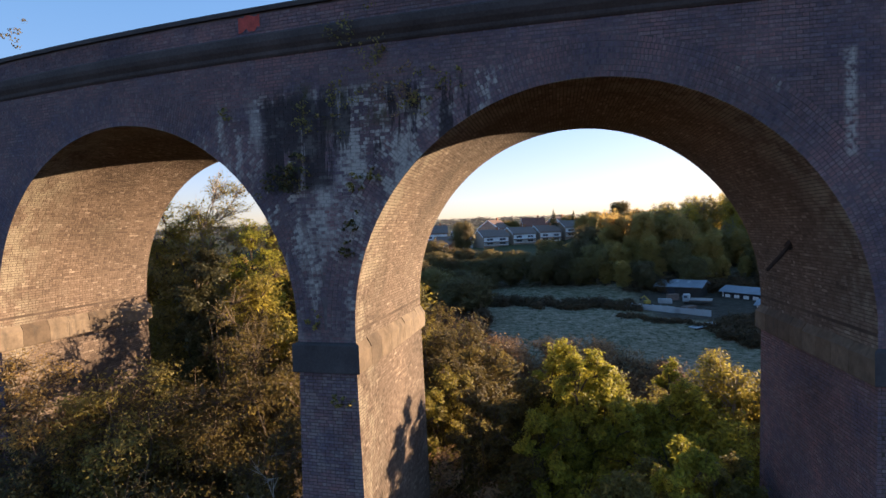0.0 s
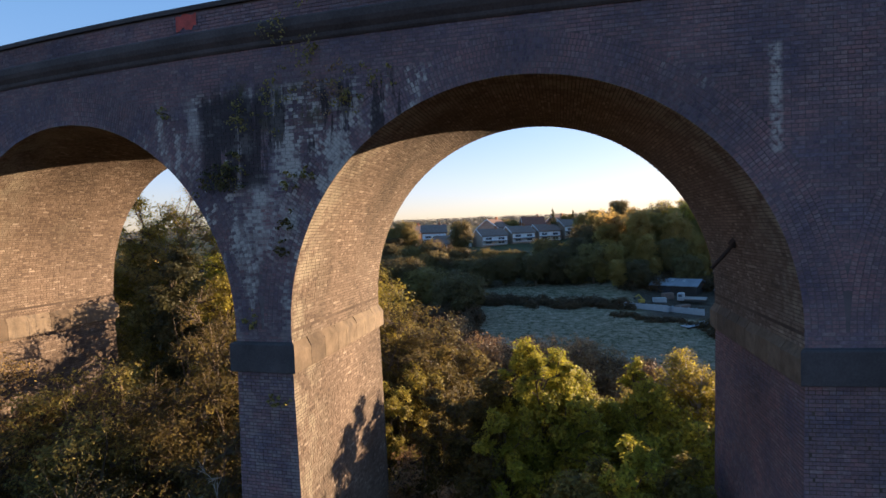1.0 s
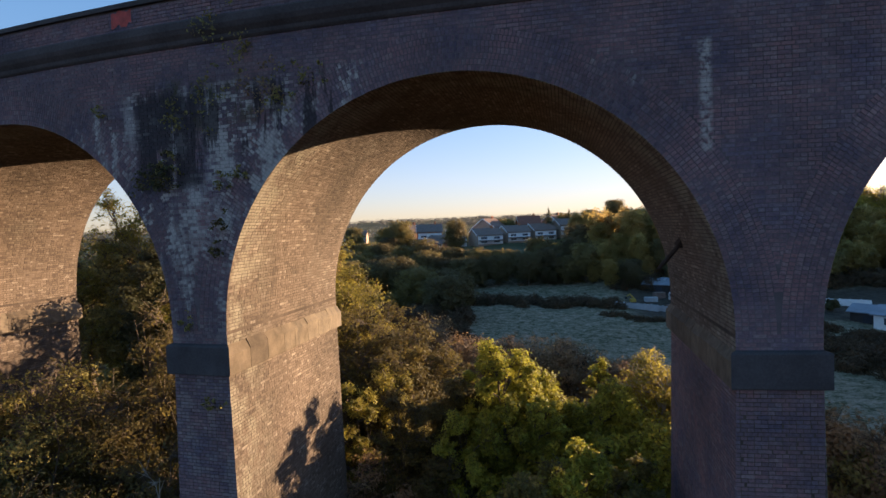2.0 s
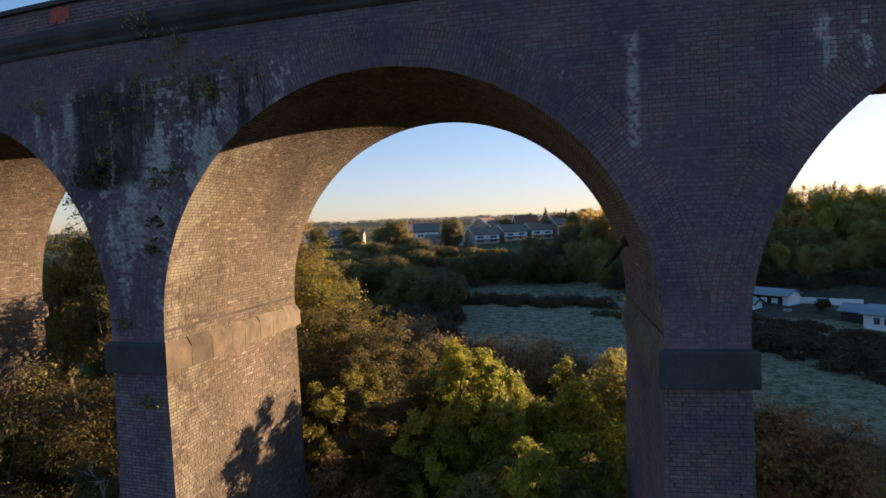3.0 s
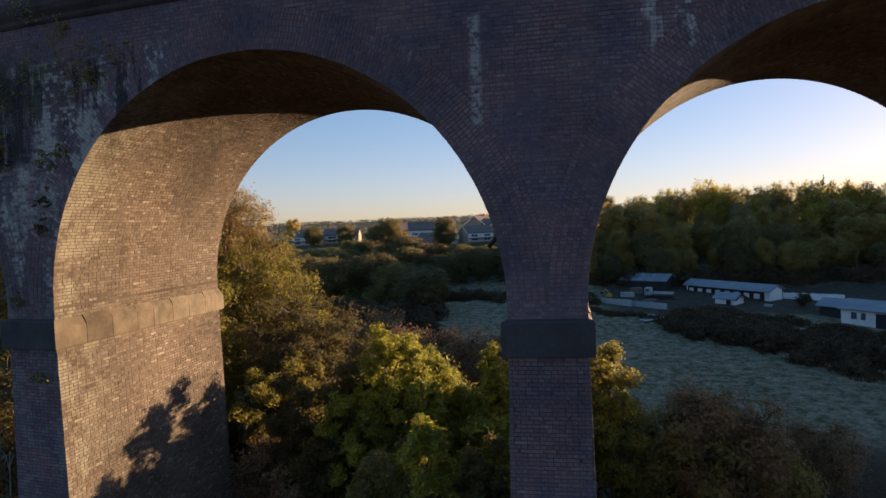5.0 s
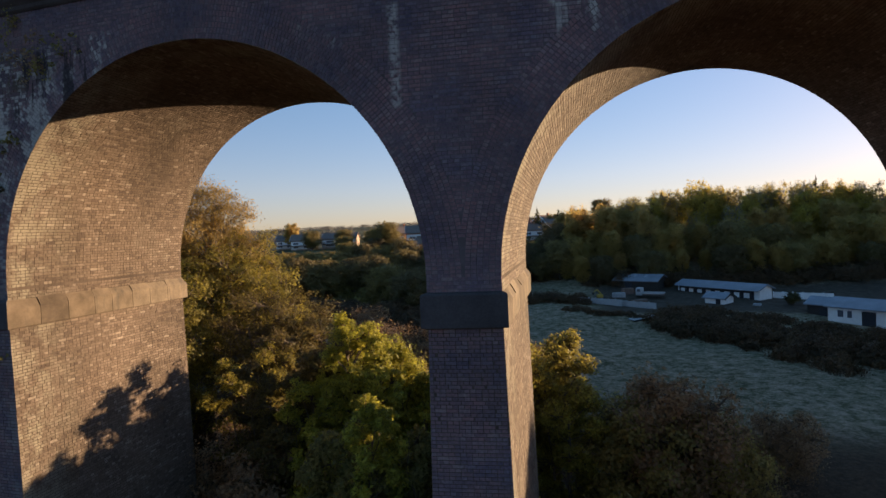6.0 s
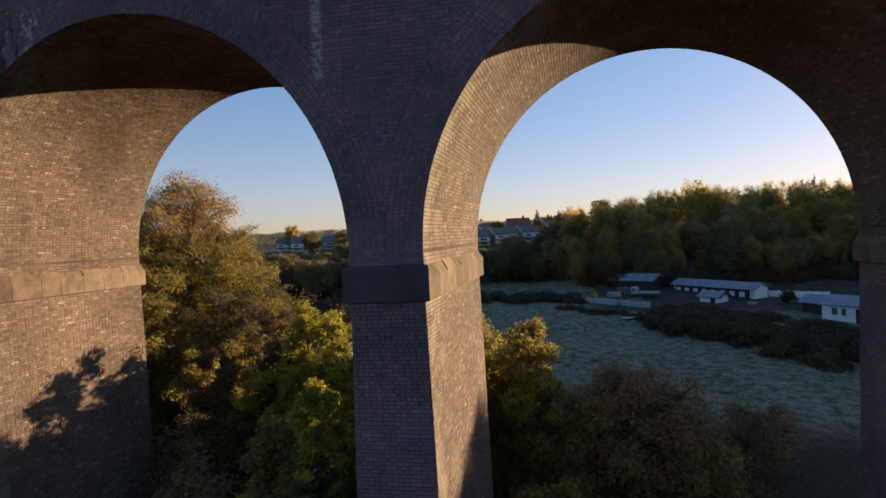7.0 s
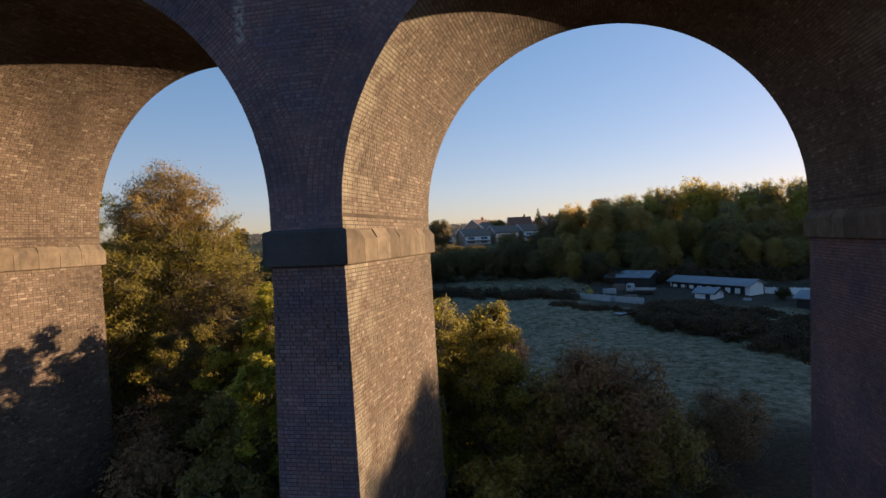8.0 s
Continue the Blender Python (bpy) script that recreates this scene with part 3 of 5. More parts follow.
# behind the middle arch
stand("yellow_tree", "young tree with yellow-green autumn leaves behind the viaduct", "tree", (0.3, 7.0), 8.5, LEAF_YELLOW, seed=11, radius=1.35, clear=0.12, lobes=51, clumps=20, per=48, leaf=0.088, trunk=0.11, spread=0.06, up=1.1, lobe=0.62, plume=1.9)
stand("yellow_tree", "young tree with bright yellow-green leaves", "tree", (1.25, 6.5), 7.4, LEAF_YELLOW, seed=12, radius=1.1, clear=0.12, lobes=33, clumps=18, per=48, leaf=0.088, trunk=0.09, spread=0.06, up=1.1, lobe=0.62, plume=1.9)
stand("yellow_tree", "sapling with yellow-green leaves", "tree", (-0.7, 6.2), 7.0, LEAF_YELLOW, seed=41, radius=1.1, clear=0.1, lobes=33, clumps=18, per=46, leaf=0.088, trunk=0.08, spread=0.06, up=1.1, lobe=0.62, plume=1.9)
stand("yellow_tree", "slender sapling with bright yellow-green leaves", "tree", (1.75, 7.0), 6.7, LEAF_YELLOW, seed=105, radius=0.7, clear=0.15, lobes=27, clumps=16, per=44, leaf=0.088, trunk=0.06, spread=0.06, up=1.3, lobe=0.62, plume=1.9)
stand("yellow_tree", "low tree with yellow-green leaves beside a pier", "tree", (3.3, 8.0), 7.95, LEAF_YELLOW, seed=42, radius=1.1, clear=0.05, lobes=51, clumps=18, per=48, leaf=0.088, trunk=0.09, spread=0.06, lobe=0.62, plume=1.9)
stand("golden_tree", "twiggy tree with thin golden leaves beside a pier", "tree", (4.7, 9.2), 8.55, LEAF_AMBER, seed=13, radius=1.25, clear=0.08, lobes=40, clumps=26, per=16, leaf=0.085, bark=BARK_PALE, trunk=0.12, stems=3, spread=0.075, up=1.3)
stand("golden_tree", "leaning tree with yellow-brown leaves by a pier", "tree", (6.4, 8.4), 8.3, LEAF_AMBER, seed=14, radius=1.25, clear=0.05, lobes=36, clumps=22, per=34, leaf=0.09, trunk=0.10, stems=2, spread=0.08)
stand("golden_tree", "dense low tree with gold leaves behind a pier", "tree", (5.2, 10.2), 7.2, LEAF_BANK, seed=85, radius=1.5, clear=0.03, lobes=44, clumps=20, per=40, leaf=0.112, trunk=0.12, stems=2, spread=0.11)
stand("yellow_tree", "upright sapling with fresh yellow-green leaves under the arch", "tree", (2.35, 2.9), 8.15, LEAF_YELLOW, seed=106, radius=0.75, clear=0.1, lobes=34, clumps=16, per=42, leaf=0.088, trunk=0.06, spread=0.08, up=1.4, lobe=0.62, plume=1.9)
stand("green_shrub", "dull green leafy shrub under the arch", "shrub", (1.3, 3.3), 6.9, LEAF_GREEN, seed=107, radius=1.2, clear=0.05, lobes=36, clumps=18, per=40, leaf=0.09, trunk=0.08, stems=3, spread=0.07, lobe=0.66, plume=1.5)
stand("green_shrub", "dense green shrub beside a pier", "shrub", (3.4, 3.7), 6.9, LEAF_GREEN, seed=108, radius=1.0, clear=0.05, lobes=36, clumps=18, per=40, leaf=0.09, trunk=0.08, stems=3, spread=0.07, lobe=0.66, plume=1.5)
stand("green_shrub", "low green shrub at the foot of a pier", "shrub", (2.3, 2.2), 5.9, LEAF_GREEN, seed=109, radius=1.3, clear=0.05, lobes=36, clumps=18, per=40, leaf=0.09, trunk=0.08, stems=3, spread=0.07, lobe=0.66, plume=1.5)
# these five are added mainly to close gaps in the pier's shadow
stand("yellow_tree", "leafy yellow-green sapling behind a taller tree", "tree", (-0.4, 8.5), 8.4, LEAF_YELLOW, seed=113, radius=1.0, clear=0.08, lobes=40, clumps=18, per=44, leaf=0.088, trunk=0.08, spread=0.08, up=1.1, lobe=0.62, plume=1.9)
stand("yellow_tree", "bushy yellow-green sapling among the trees", "tree", (0.8, 8.6), 7.9, LEAF_YELLOW, seed=114, radius=1.35, clear=0.05, lobes=44, clumps=18, per=44, leaf=0.088, trunk=0.08, spread=0.08, up=1.1, lobe=0.62, plume=1.9)
stand("yellow_tree", "low yellow-green sapling among the trees", "tree", (1.9, 8.3), 6.7, LEAF_YELLOW, seed=115, radius=1.3, clear=0.05, lobes=44, clumps=18, per=44, leaf=0.088, trunk=0.08, spread=0.08, up=1.1, lobe=0.62, plume=1.9)
stand("green_shrub", "broad dull green thicket behind the yellow trees, added to shade a pier", "shrub", (1.1, 9.0), 6.4, LEAF_GREEN, seed=116, radius=2.0, clear=0.02, lobes=60, clumps=20, per=44, leaf=0.11, trunk=0.1, stems=5, spread=0.09)
stand("green_shrub", "broad green shrub at the meadow's edge, added to shade a pier", "shrub", (3.4, 10.4), 5.9, LEAF_GREEN, seed=117, radius=1.8, clear=0.02, lobes=56, clumps=20, per=44, leaf=0.11, trunk=0.1, stems=5, spread=0.09)
stand("brown_shrub", "twiggy brown shrub close to a pier", "shrub", (-2.6, 6.2), 7.7, LEAF_GOLD, seed=111, radius=0.9, clear=0.05, lobes=30, clumps=20, per=22, leaf=0.085, trunk=0.08, stems=4, spread=0.08, up=1.3)
stand("brown_shrub", "low brown shrub in the shade of the arch", "shrub", (-1.6, 5.6), 6.4, LEAF_GOLD, seed=112, radius=1.1, clear=0.05, lobes=30, clumps=20, per=22, leaf=0.085, trunk=0.08, stems=4, spread=0.08, up=1.2)
stand("brown_shrub", "broad thorny shrub with brown-gold leaves", "shrub", (-6.2, 12.6), 9.1, LEAF_GOLD, seed=15, radius=2.5, clear=0.05, lobes=40, clumps=20, per=22, leaf=0.10, trunk=0.14, stems=5, spread=0.065)
stand("brown_shrub", "thorny shrub with dull brown leaves", "shrub", (-4.2, 11.4), 7.6, LEAF_GOLD, seed=16, radius=2.0, clear=0.05, lobes=34, clumps=20, per=30, leaf=0.10, trunk=0.12, stems=5, spread=0.07)
stand("brown_shrub", "thorny shrub with gold-brown leaves above the meadow", "shrub", (-4.9, 13.6), 8.6, LEAF_GOLD, seed=96, radius=2.1, clear=0.03, lobes=34, clumps=20, per=30, leaf=0.10, trunk=0.12, stems=5, spread=0.07)
stand("brown_shrub", "brown shrub sloping down to the meadow", "shrub", (-3.2, 12.8), 7.5, LEAF_GOLD, seed=97, radius=1.8, clear=0.03, lobes=32, clumps=20, per=28, leaf=0.10, trunk=0.12, stems=5, spread=0.07)
stand("brown_shrub", "thorny shrub on the bank with olive-gold leaves", "shrub", (-7.4, 14.8), 10.0, LEAF_BANK, seed=43, radius=2.3, clear=0.05, lobes=36, clumps=18, per=22, leaf=0.11, trunk=0.12, stems=4, spread=0.075)
stand("yellow_tree", "tree with gold-olive leaves on the bank", "tree", (-9.2, 15.8), 11.0, LEAF_BANK, seed=17, radius=2.3, clear=0.1, lobes=34, clumps=18, per=22, leaf=0.12, trunk=0.14, spread=0.075)
stand("yellow_tree", "spreading tree with olive-gold leaves", "tree", (-11.6, 14.6), 11.6, LEAF_BANK, seed=44, radius=2.2, clear=0.1, lobes=32, clumps=18, per=22, leaf=0.12, trunk=0.14, spread=0.075)
stand("autumn_tree", "tall domed tree with thinning pinkish-brown leaves and fine twigs", "tree", (-12.6, 17.6), 14.4, LEAF_THIN, seed=18, radius=3.3, clear=0.25, lobes=60, clumps=30, per=40, leaf=0.10, trunk=0.22, spread=0.065, twig=0.010, up=1.2, bark=BARK_PALE)
stand("autumn_tree", "tree with thinning gold leaves and fine twigs", "tree", (-10.0, 17.6), 11.9, LEAF_BANK, seed=45, radius=2.2, clear=0.2, lobes=38, clumps=22, per=22, leaf=0.10, trunk=0.18, spread=0.075, twig=0.012, up=1.2)
stand("brown_shrub", "olive-gold thorn tree on the bank", "shrub", (-8.0, 17.0), 10.7, LEAF_BANK, seed=81, radius=2.0, clear=0.05, lobes=34, clumps=18, per=22, leaf=0.11, trunk=0.14, stems=3, spread=0.075)
stand("brown_shrub", "gold-brown thorn tree on the bank", "shrub", (-10.2, 13.4), 10.2, LEAF_BANK, seed=82, radius=2.2, clear=0.05, lobes=36, clumps=18, per=22, leaf=0.11, trunk=0.14, stems=3, spread=0.075)
stand("ivy_tree", "dark ivy-clad tree on the bank", "tree", (-16.6, 12.5), 12.6, LEAF_OLIVE, seed=83, radius=2.2, clear=0.05, lobes=34, clumps=18, per=30, leaf=0.12, trunk=0.16, spread=0.08)
stand("ivy_tree", "olive-leaved tree on the bank", "tree", (-19.6, 13.0), 12.4, LEAF_OLIVE, seed=84, radius=2.4, clear=0.05, lobes=34, clumps=18, per=30, leaf=0.13, trunk=0.16, spread=0.08)
stand("olive_shrub", "dense dark olive shrub", "shrub", (-2.6, 8.6), 5.2, LEAF_OLIVE, seed=19, radius=2.0, clear=0.05, lobes=26, clumps=18, per=30, leaf=0.11, trunk=0.1, stems=4)
stand("rust_shrub", "shrub with rusty red-brown leaves", "shrub", (-3.2, 6.2), 5.1, LEAF_RUST, seed=20, radius=1.8, clear=0.05, lobes=26, clumps=18, per=26, leaf=0.09, trunk=0.09, stems=4)
# yellow leaves on these two also stand in for skylight in the shade
stand("olive_shrub", "dense olive-green shrub at a pier foot", "shrub", (2.0, 5.9), 5.9, LEAF_YELLOW, seed=21, radius=2.1, clear=0.05, lobes=28, clumps=18, per=32, leaf=0.12, trunk=0.1, stems=4)
stand("golden_shrub", "dense shrub with olive and gold leaves by a pier", "shrub", (3.9, 7.2), 6.6, LEAF_YELLOW, seed=22, radius=1.5, clear=0.03, lobes=46, clumps=18, per=46, leaf=0.112, trunk=0.1, stems=4, spread=0.11)
for x, y, top, seed in ((-0.5, 20.5, 5.6, 91), (2.0, 22.0, 5.3, 92), (-3.2, 20.0, 6.0, 93), (4.6, 21.0, 4.4, 94), (-6.0, 24.0, 6.4, 95)):
    stand("rust_shrub", "dark red-brown shrub at the edge of the meadow", "shrub", (x, y), top, LEAF_RUST, seed=seed, radius=2.3, clear=0.03, lobes=28, clumps=18, per=28, leaf=0.13, trunk=0.1, stems=4)
stand("golden_shrub", "twiggy shrub with gold leaves against a pier", "shrub", (-4.7, 8.0), 7.4, LEAF_AMBER, seed=101, radius=0.9, clear=0.05, lobes=24, clumps=20, per=26, leaf=0.085, trunk=0.07, stems=4, spread=0.09, up=1.3)
stand("golden_shrub", "low twiggy shrub with gold-brown leaves", "shrub", (-4.1, 9.8), 7.5, LEAF_BANK, seed=102, radius=1.1, clear=0.05, lobes=24, clumps=20, per=26, leaf=0.085, trunk=0.07, stems=4, spread=0.09, up=1.3)
stand("rust_shrub", "dark red-brown shrub at a pier foot", "shrub", (-1.6, 4.4), 5.2, LEAF_RUST, seed=103, radius=1.5, clear=0.03, lobes=26, clumps=18, per=30, leaf=0.10, trunk=0.08, stems=4)
stand("olive_shrub", "dense olive shrub under the arch", "shrub", (0.6, 5.0), 5.2, LEAF_YELLOW, seed=104, radius=1.5, clear=0.03, lobes=26, clumps=18, per=30, leaf=0.10, trunk=0.08, stems=4)
stand("brown_shrub", "dense olive-brown shrub between the pier and the yellow trees", "shrub", (-1.1, 7.5), 7.75, LEAF_GOLD, seed=121, radius=1.25, clear=0.03, lobes=40, clumps=22, per=44, leaf=0.095, trunk=0.09, stems=4, spread=0.09)
# beyond the right-hand arch
stand("rust_shrub", "tall shrub with dark red-brown and olive leaves", "shrub", (9.5, 9.4), 6.4, LEAF_RUST, seed=23, radius=2.0, clear=0.05, lobes=30, clumps=20, per=32, leaf=0.12, trunk=0.11, stems=4)
stand("olive_shrub", "dark olive shrub beside the meadow", "shrub", (8.3, 8.8), 5.4, LEAF_OLIVE, seed=24, radius=1.8, clear=0.05, lobes=28, clumps=18, per=32, leaf=0.12, trunk=0.1, stems=4)
stand("olive_shrub", "spreading dark shrub over the meadow's edge", "shrub", (10.7, 9.9), 4.9, LEAF_OLIVE, seed=46, radius=1.8, clear=0.05, lobes=26, clumps=18, per=30, leaf=0.12, trunk=0.1, stems=4)
stand("brown_shrub", "low brown shrub on the frosty meadow", "shrub", (13.8, 13.2), 3.7, LEAF_RUST, seed=25, radius=1.5, clear=0.05, lobes=24, clumps=18, per=26, leaf=0.09, trunk=0.08, stems=5)
stand("olive_shrub", "leafy olive-yellow shrub at a pier foot", "shrub", (7.3, 3.2), 5.15, LEAF_BANK, seed=26, radius=1.2, clear=0.05, lobes=22, clumps=18, per=36, leaf=0.09, trunk=0.07, stems=4)
# out-of-view trees, added to cast a shadow on a pier flank
for x, y, top, r, seed in ((30.7, 31.6, 11.0, 2.6, 27), (29.3, 29.6, 10.6, 2.0, 28), (32.0, 32.3, 10.7, 2.0, 29), (31.5, 34.9, 11.1, 2.4, 30), (30.5, 28.5, 10.7, 1.9, 68), (31.9, 29.6, 10.9, 1.6, 69)):
    stand("autumn_tree", "full-crowned olive tree added out of view to shade a pier", "tree", (x, y), top, LEAF_OLIVE, seed=seed, radius=r, clear=0.05, lobes=44, clumps=16, per=34, leaf=0.26, trunk=0.2, spread=0.11, twigs=3)
# under and behind the left-hand arch
stand("ivy_tree", "dark ivy-clad tree behind the arch", "tree", (-14.1, 10.2), 12.4, LEAF_DARK, seed=31, radius=1.4, clear=0.05, lobes=36, clumps=20, per=40, leaf=0.11, trunk=0.2, spread=0.085)
stand("yellow_tree", "tree with amber-yellow leaves in the sun", "tree", (-10.8, 9.0), 11.8, LEAF_AMBER, seed=32, radius=1.9, clear=0.1, lobes=30, clumps=18, per=34, leaf=0.11, trunk=0.14, spread=0.08)
stand("yellow_tree", "tree with olive-yellow leaves behind the arch", "tree", (-8.3, 9.6), 10.2, LEAF_BANK, seed=47, radius=1.9, clear=0.1, lobes=30, clumps=18, per=30, leaf=0.11, trunk=0.14, spread=0.08)
stand("autumn_tree", "twiggy tree with thin golden leaves in the arch", "tree", (-10.2, 6.6), 10.8, LEAF_GOLD, seed=98, radius=1.5, clear=0.2, lobes=28, clumps=22, per=10, leaf=0.08, trunk=0.1, stems=3, spread=0.075, up=1.3)
stand("autumn_tree", "thin autumn tree with bare upper twigs", "tree", (-15.4, 13.5), 15.2, LEAF_BANK, seed=33, radius=1.9, clear=0.25, lobes=36, clumps=26, per=14, leaf=0.09, trunk=0.16, spread=0.075, up=1.2, bark=BARK_PALE)
stand("yellow_tree", "olive-gold tree rising behind the pier", "tree", (-17.4, 12.6), 14.9, LEAF_BANK, seed=86, radius=2.1, clear=0.1, lobes=32, clumps=18, per=30, leaf=0.11, trunk=0.16, spread=0.08)
stand("yellow_tree", "tree with yellow-green leaves catching the sun", "tree", (-13.2, 12.8), 13.4, LEAF_YELLOW, seed=87, radius=1.6, clear=0.1, lobes=32, clumps=18, per=30, leaf=0.11, trunk=0.14, spread=0.08)
stand("brown_shrub", "thorny shrub with brown-gold leaves under the arch", "shrub", (-8.2, 5.2), 9.5, LEAF_GOLD, seed=34, radius=2.2, clear=0.05, lobes=38, clumps=20, per=28, leaf=0.09, trunk=0.13, stems=5, spread=0.07)
stand("olive_shrub", "shrub with dull green and gold leaves", "shrub", (-11.4, 2.6), 8.9, LEAF_GREEN, seed=35, radius=1.9, clear=0.05, lobes=36, clumps=20, per=30, leaf=0.08, trunk=0.13, stems=5, spread=0.075)
stand("rust_shrub", "thinning shrub with pinkish brown leaves against a pier", "shrub", (-12.9, 1.6), 10.0, LEAF_THIN, seed=36, radius=1.7, clear=0.1, lobes=32, clumps=24, per=14, leaf=0.07, trunk=0.1, stems=4, spread=0.075, up=1.1)
stand("brown_shrub", "brown thorny shrub in deep shade", "shrub", (-6.4, 2.6), 8.3, LEAF_GOLD, seed=37, radius=1.8, clear=0.05, lobes=34, clumps=20, per=22, leaf=0.07, trunk=0.1, stems=5, spread=0.075)
stand("brown_shrub", "brown shrub under the arch", "shrub", (-9.8, 4.0), 8.6, LEAF_GOLD, seed=48, radius=1.9, clear=0.05, lobes=34, clumps=20, per=24, leaf=0.08, trunk=0.1, stems=5, spread=0.075)
stand("pale_sapling", "leafless pale-barked sapling among the shrubs", "sapling", (-6.2, 0.7), 8.0, LEAF_GOLD, bark=BARK_PALE, seed=38, radius=0.8, clear=0.35, lobes=9, clumps=6, per=2, leaf=0.07, trunk=0.05, spread=0.1, twig=0.008, up=1.3)
# olive shrubs given dark leaves: deep shade is put into the colour
stand("olive_shrub", "shrub below the viaduct, shade put into its dark leaves", "shrub", (-9.3, 0.6), 6.8, LEAF_DARK, seed=39, radius=2.1, clear=0.05, lobes=30, clumps=20, per=24, leaf=0.08, trunk=0.1, stems=5)
stand("olive_shrub", "shrub in deep shade, shade put into its dark leaves", "shrub", (-13.4, 0.2), 7.4, LEAF_DARK, seed=40, radius=2.2, clear=0.05, lobes=30, clumps=20, per=24, leaf=0.08, trunk=0.1, stems=5)

# the woods: a few kinds, planted again and again
KINDS = []
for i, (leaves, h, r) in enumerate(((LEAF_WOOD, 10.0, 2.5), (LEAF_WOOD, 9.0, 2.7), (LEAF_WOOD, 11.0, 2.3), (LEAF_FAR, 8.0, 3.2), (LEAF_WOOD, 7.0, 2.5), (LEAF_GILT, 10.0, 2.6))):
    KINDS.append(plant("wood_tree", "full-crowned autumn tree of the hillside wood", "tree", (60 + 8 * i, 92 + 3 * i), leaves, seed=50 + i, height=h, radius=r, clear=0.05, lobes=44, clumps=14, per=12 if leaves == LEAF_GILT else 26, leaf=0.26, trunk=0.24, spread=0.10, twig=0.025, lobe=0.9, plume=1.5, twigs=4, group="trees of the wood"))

KINDS.append(plant("bare_tree", "nearly bare tree with pale twigs on the skyline", "tree", (104, 100), LEAF_GILT, bark=BARK_PALE, seed=57, height=10.0, radius=2.4, clear=0.3, lobes=30, clumps=16, per=6, leaf=0.17, trunk=0.2, spread=0.08, twig=0.03, up=1.4, group="trees of the wood"))


def again(kind, x, y, scale, tall=1.0):
    turn = (x * 37.0 + y * 91.0) % 360
    return copy_thing(KINDS[kind], pose(x, y, float(lie(x, y)) - 0.2, 0, 0, turn) @ Matrix.Diagonal((scale, scale, scale * tall, 1)))


rng = np.random.RandomState(7)


def crest(x):
    """The height of the wood's skyline above the datum."""
    # past x 52 the trees are unseen, raised to shade the valley
    return float(np.interp(x, [-2, 2, 5, 10, 16, 25, 33, 41, 50, 55, 67, 73, 90], [7.6, 9.8, 12.9, 14.8, 14.9, 15.6, 15.6, 15.6, 15.6, 16.6, 16.6, 15.0, 15.0]))


# the wooded hillside: four rows, each higher than the one before it
for row, (y, part_up, step) in enumerate(((67.5, 0.42, 2.6), (71.5, 0.66, 2.7), (75.5, 0.82, 2.8), (79.5, 0.84, 2.9))):
    for i in range(int(78 / step)):
        x = -2.0 + step * (i + 0.5 * (row % 2)) + rng.uniform(-0.9, 0.9)
        if x < 5.0 and row < 1:
            continue
        yy = y + rng.uniform(-1.6, 1.6)
        low = float(lie(x, yy))
        share = part_up if x > 17.0 or row < 2 else part_up + 0.12
        high = (crest(x) - 2.5) * share + 2.5 + rng.uniform(-0.9, 0.5)
        kind = int(rng.choice(([0, 1, 2, 3, 3, 4], [0, 1, 2, 3, 4], [0, 1, 2, 5, 6], [5, 6, 6, 6] if x > 17.0 else [0, 1, 2, 4])[row])) if x > 6.0 else 3
        tall = (10.0, 9.0, 11.0, 8.0, 7.0, 10.0, 10.0)[kind]
        scale = max(0.34, min(1.1 if x > 52 else 0.95, (high - low) / tall * rng.uniform(0.9, 1.1)))
        again(kind, x, yy, scale, min(1.5, max(0.75, (high - low) / tall / scale)))
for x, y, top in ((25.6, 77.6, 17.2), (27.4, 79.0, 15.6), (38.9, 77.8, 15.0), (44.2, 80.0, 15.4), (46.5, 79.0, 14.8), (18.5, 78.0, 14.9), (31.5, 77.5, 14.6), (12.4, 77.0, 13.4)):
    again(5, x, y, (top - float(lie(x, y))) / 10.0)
# trees mostly hidden over the brow, added to shade the dark wood
for i in range(24):
    x, y = 6.0 + 2.6 * i + rng.uniform(-0.8, 0.8), 116.0 + rng.uniform(-4.0, 4.0)
    again(int(rng.choice([0, 1, 4])), x, y, 0.62, (14.2 - float(lie(x, y))) / 9.0 / 0.62)
again(1, 22.3, 73.5, 0.9, 0.7)
# bare crowns on the skyline
for i in range(26):
    x, y = 15.0 + 1.3 * i + rng.uniform(-0.7, 0.7), 81.0 + rng.uniform(-1.5, 1.5)
    again(6, x, y, (crest(x) + rng.uniform(0.2, 1.1) - float(lie(x, y))) / 10.0, 1.0)
# dark wood across the valley, below the houses
for row, (y, share) in enumerate(((66.0, 0.62), (71.0, 0.84), (76.0, 1.0))):
    for i in range(15):
        x = -42.0 + 3.1 * (i + 0.5 * (row % 2)) + rng.uniform(-0.9, 0.9)
        if x > 3.0 or (row == 0 and x > -16.0):
            continue
        yy = y + rng.uniform(-1.4, 1.4)
        top = float(np.interp(x, [-42, -37, -30, -26, -20.5, -17, -13, -4, 0.5, 4], [8.2, 8.6, 10.3, 9.6, 10.2, 9.2, 8.1, 8.9, 9.3, 10.2]))
        high = (top - 2.6) * share + rng.uniform(-0.3, 0.3)
        again(3, x, yy, 0.62 + 0.2 * rng.rand(), (high + 2.8 - float(lie(x, yy))) / 8.0 / 0.72)
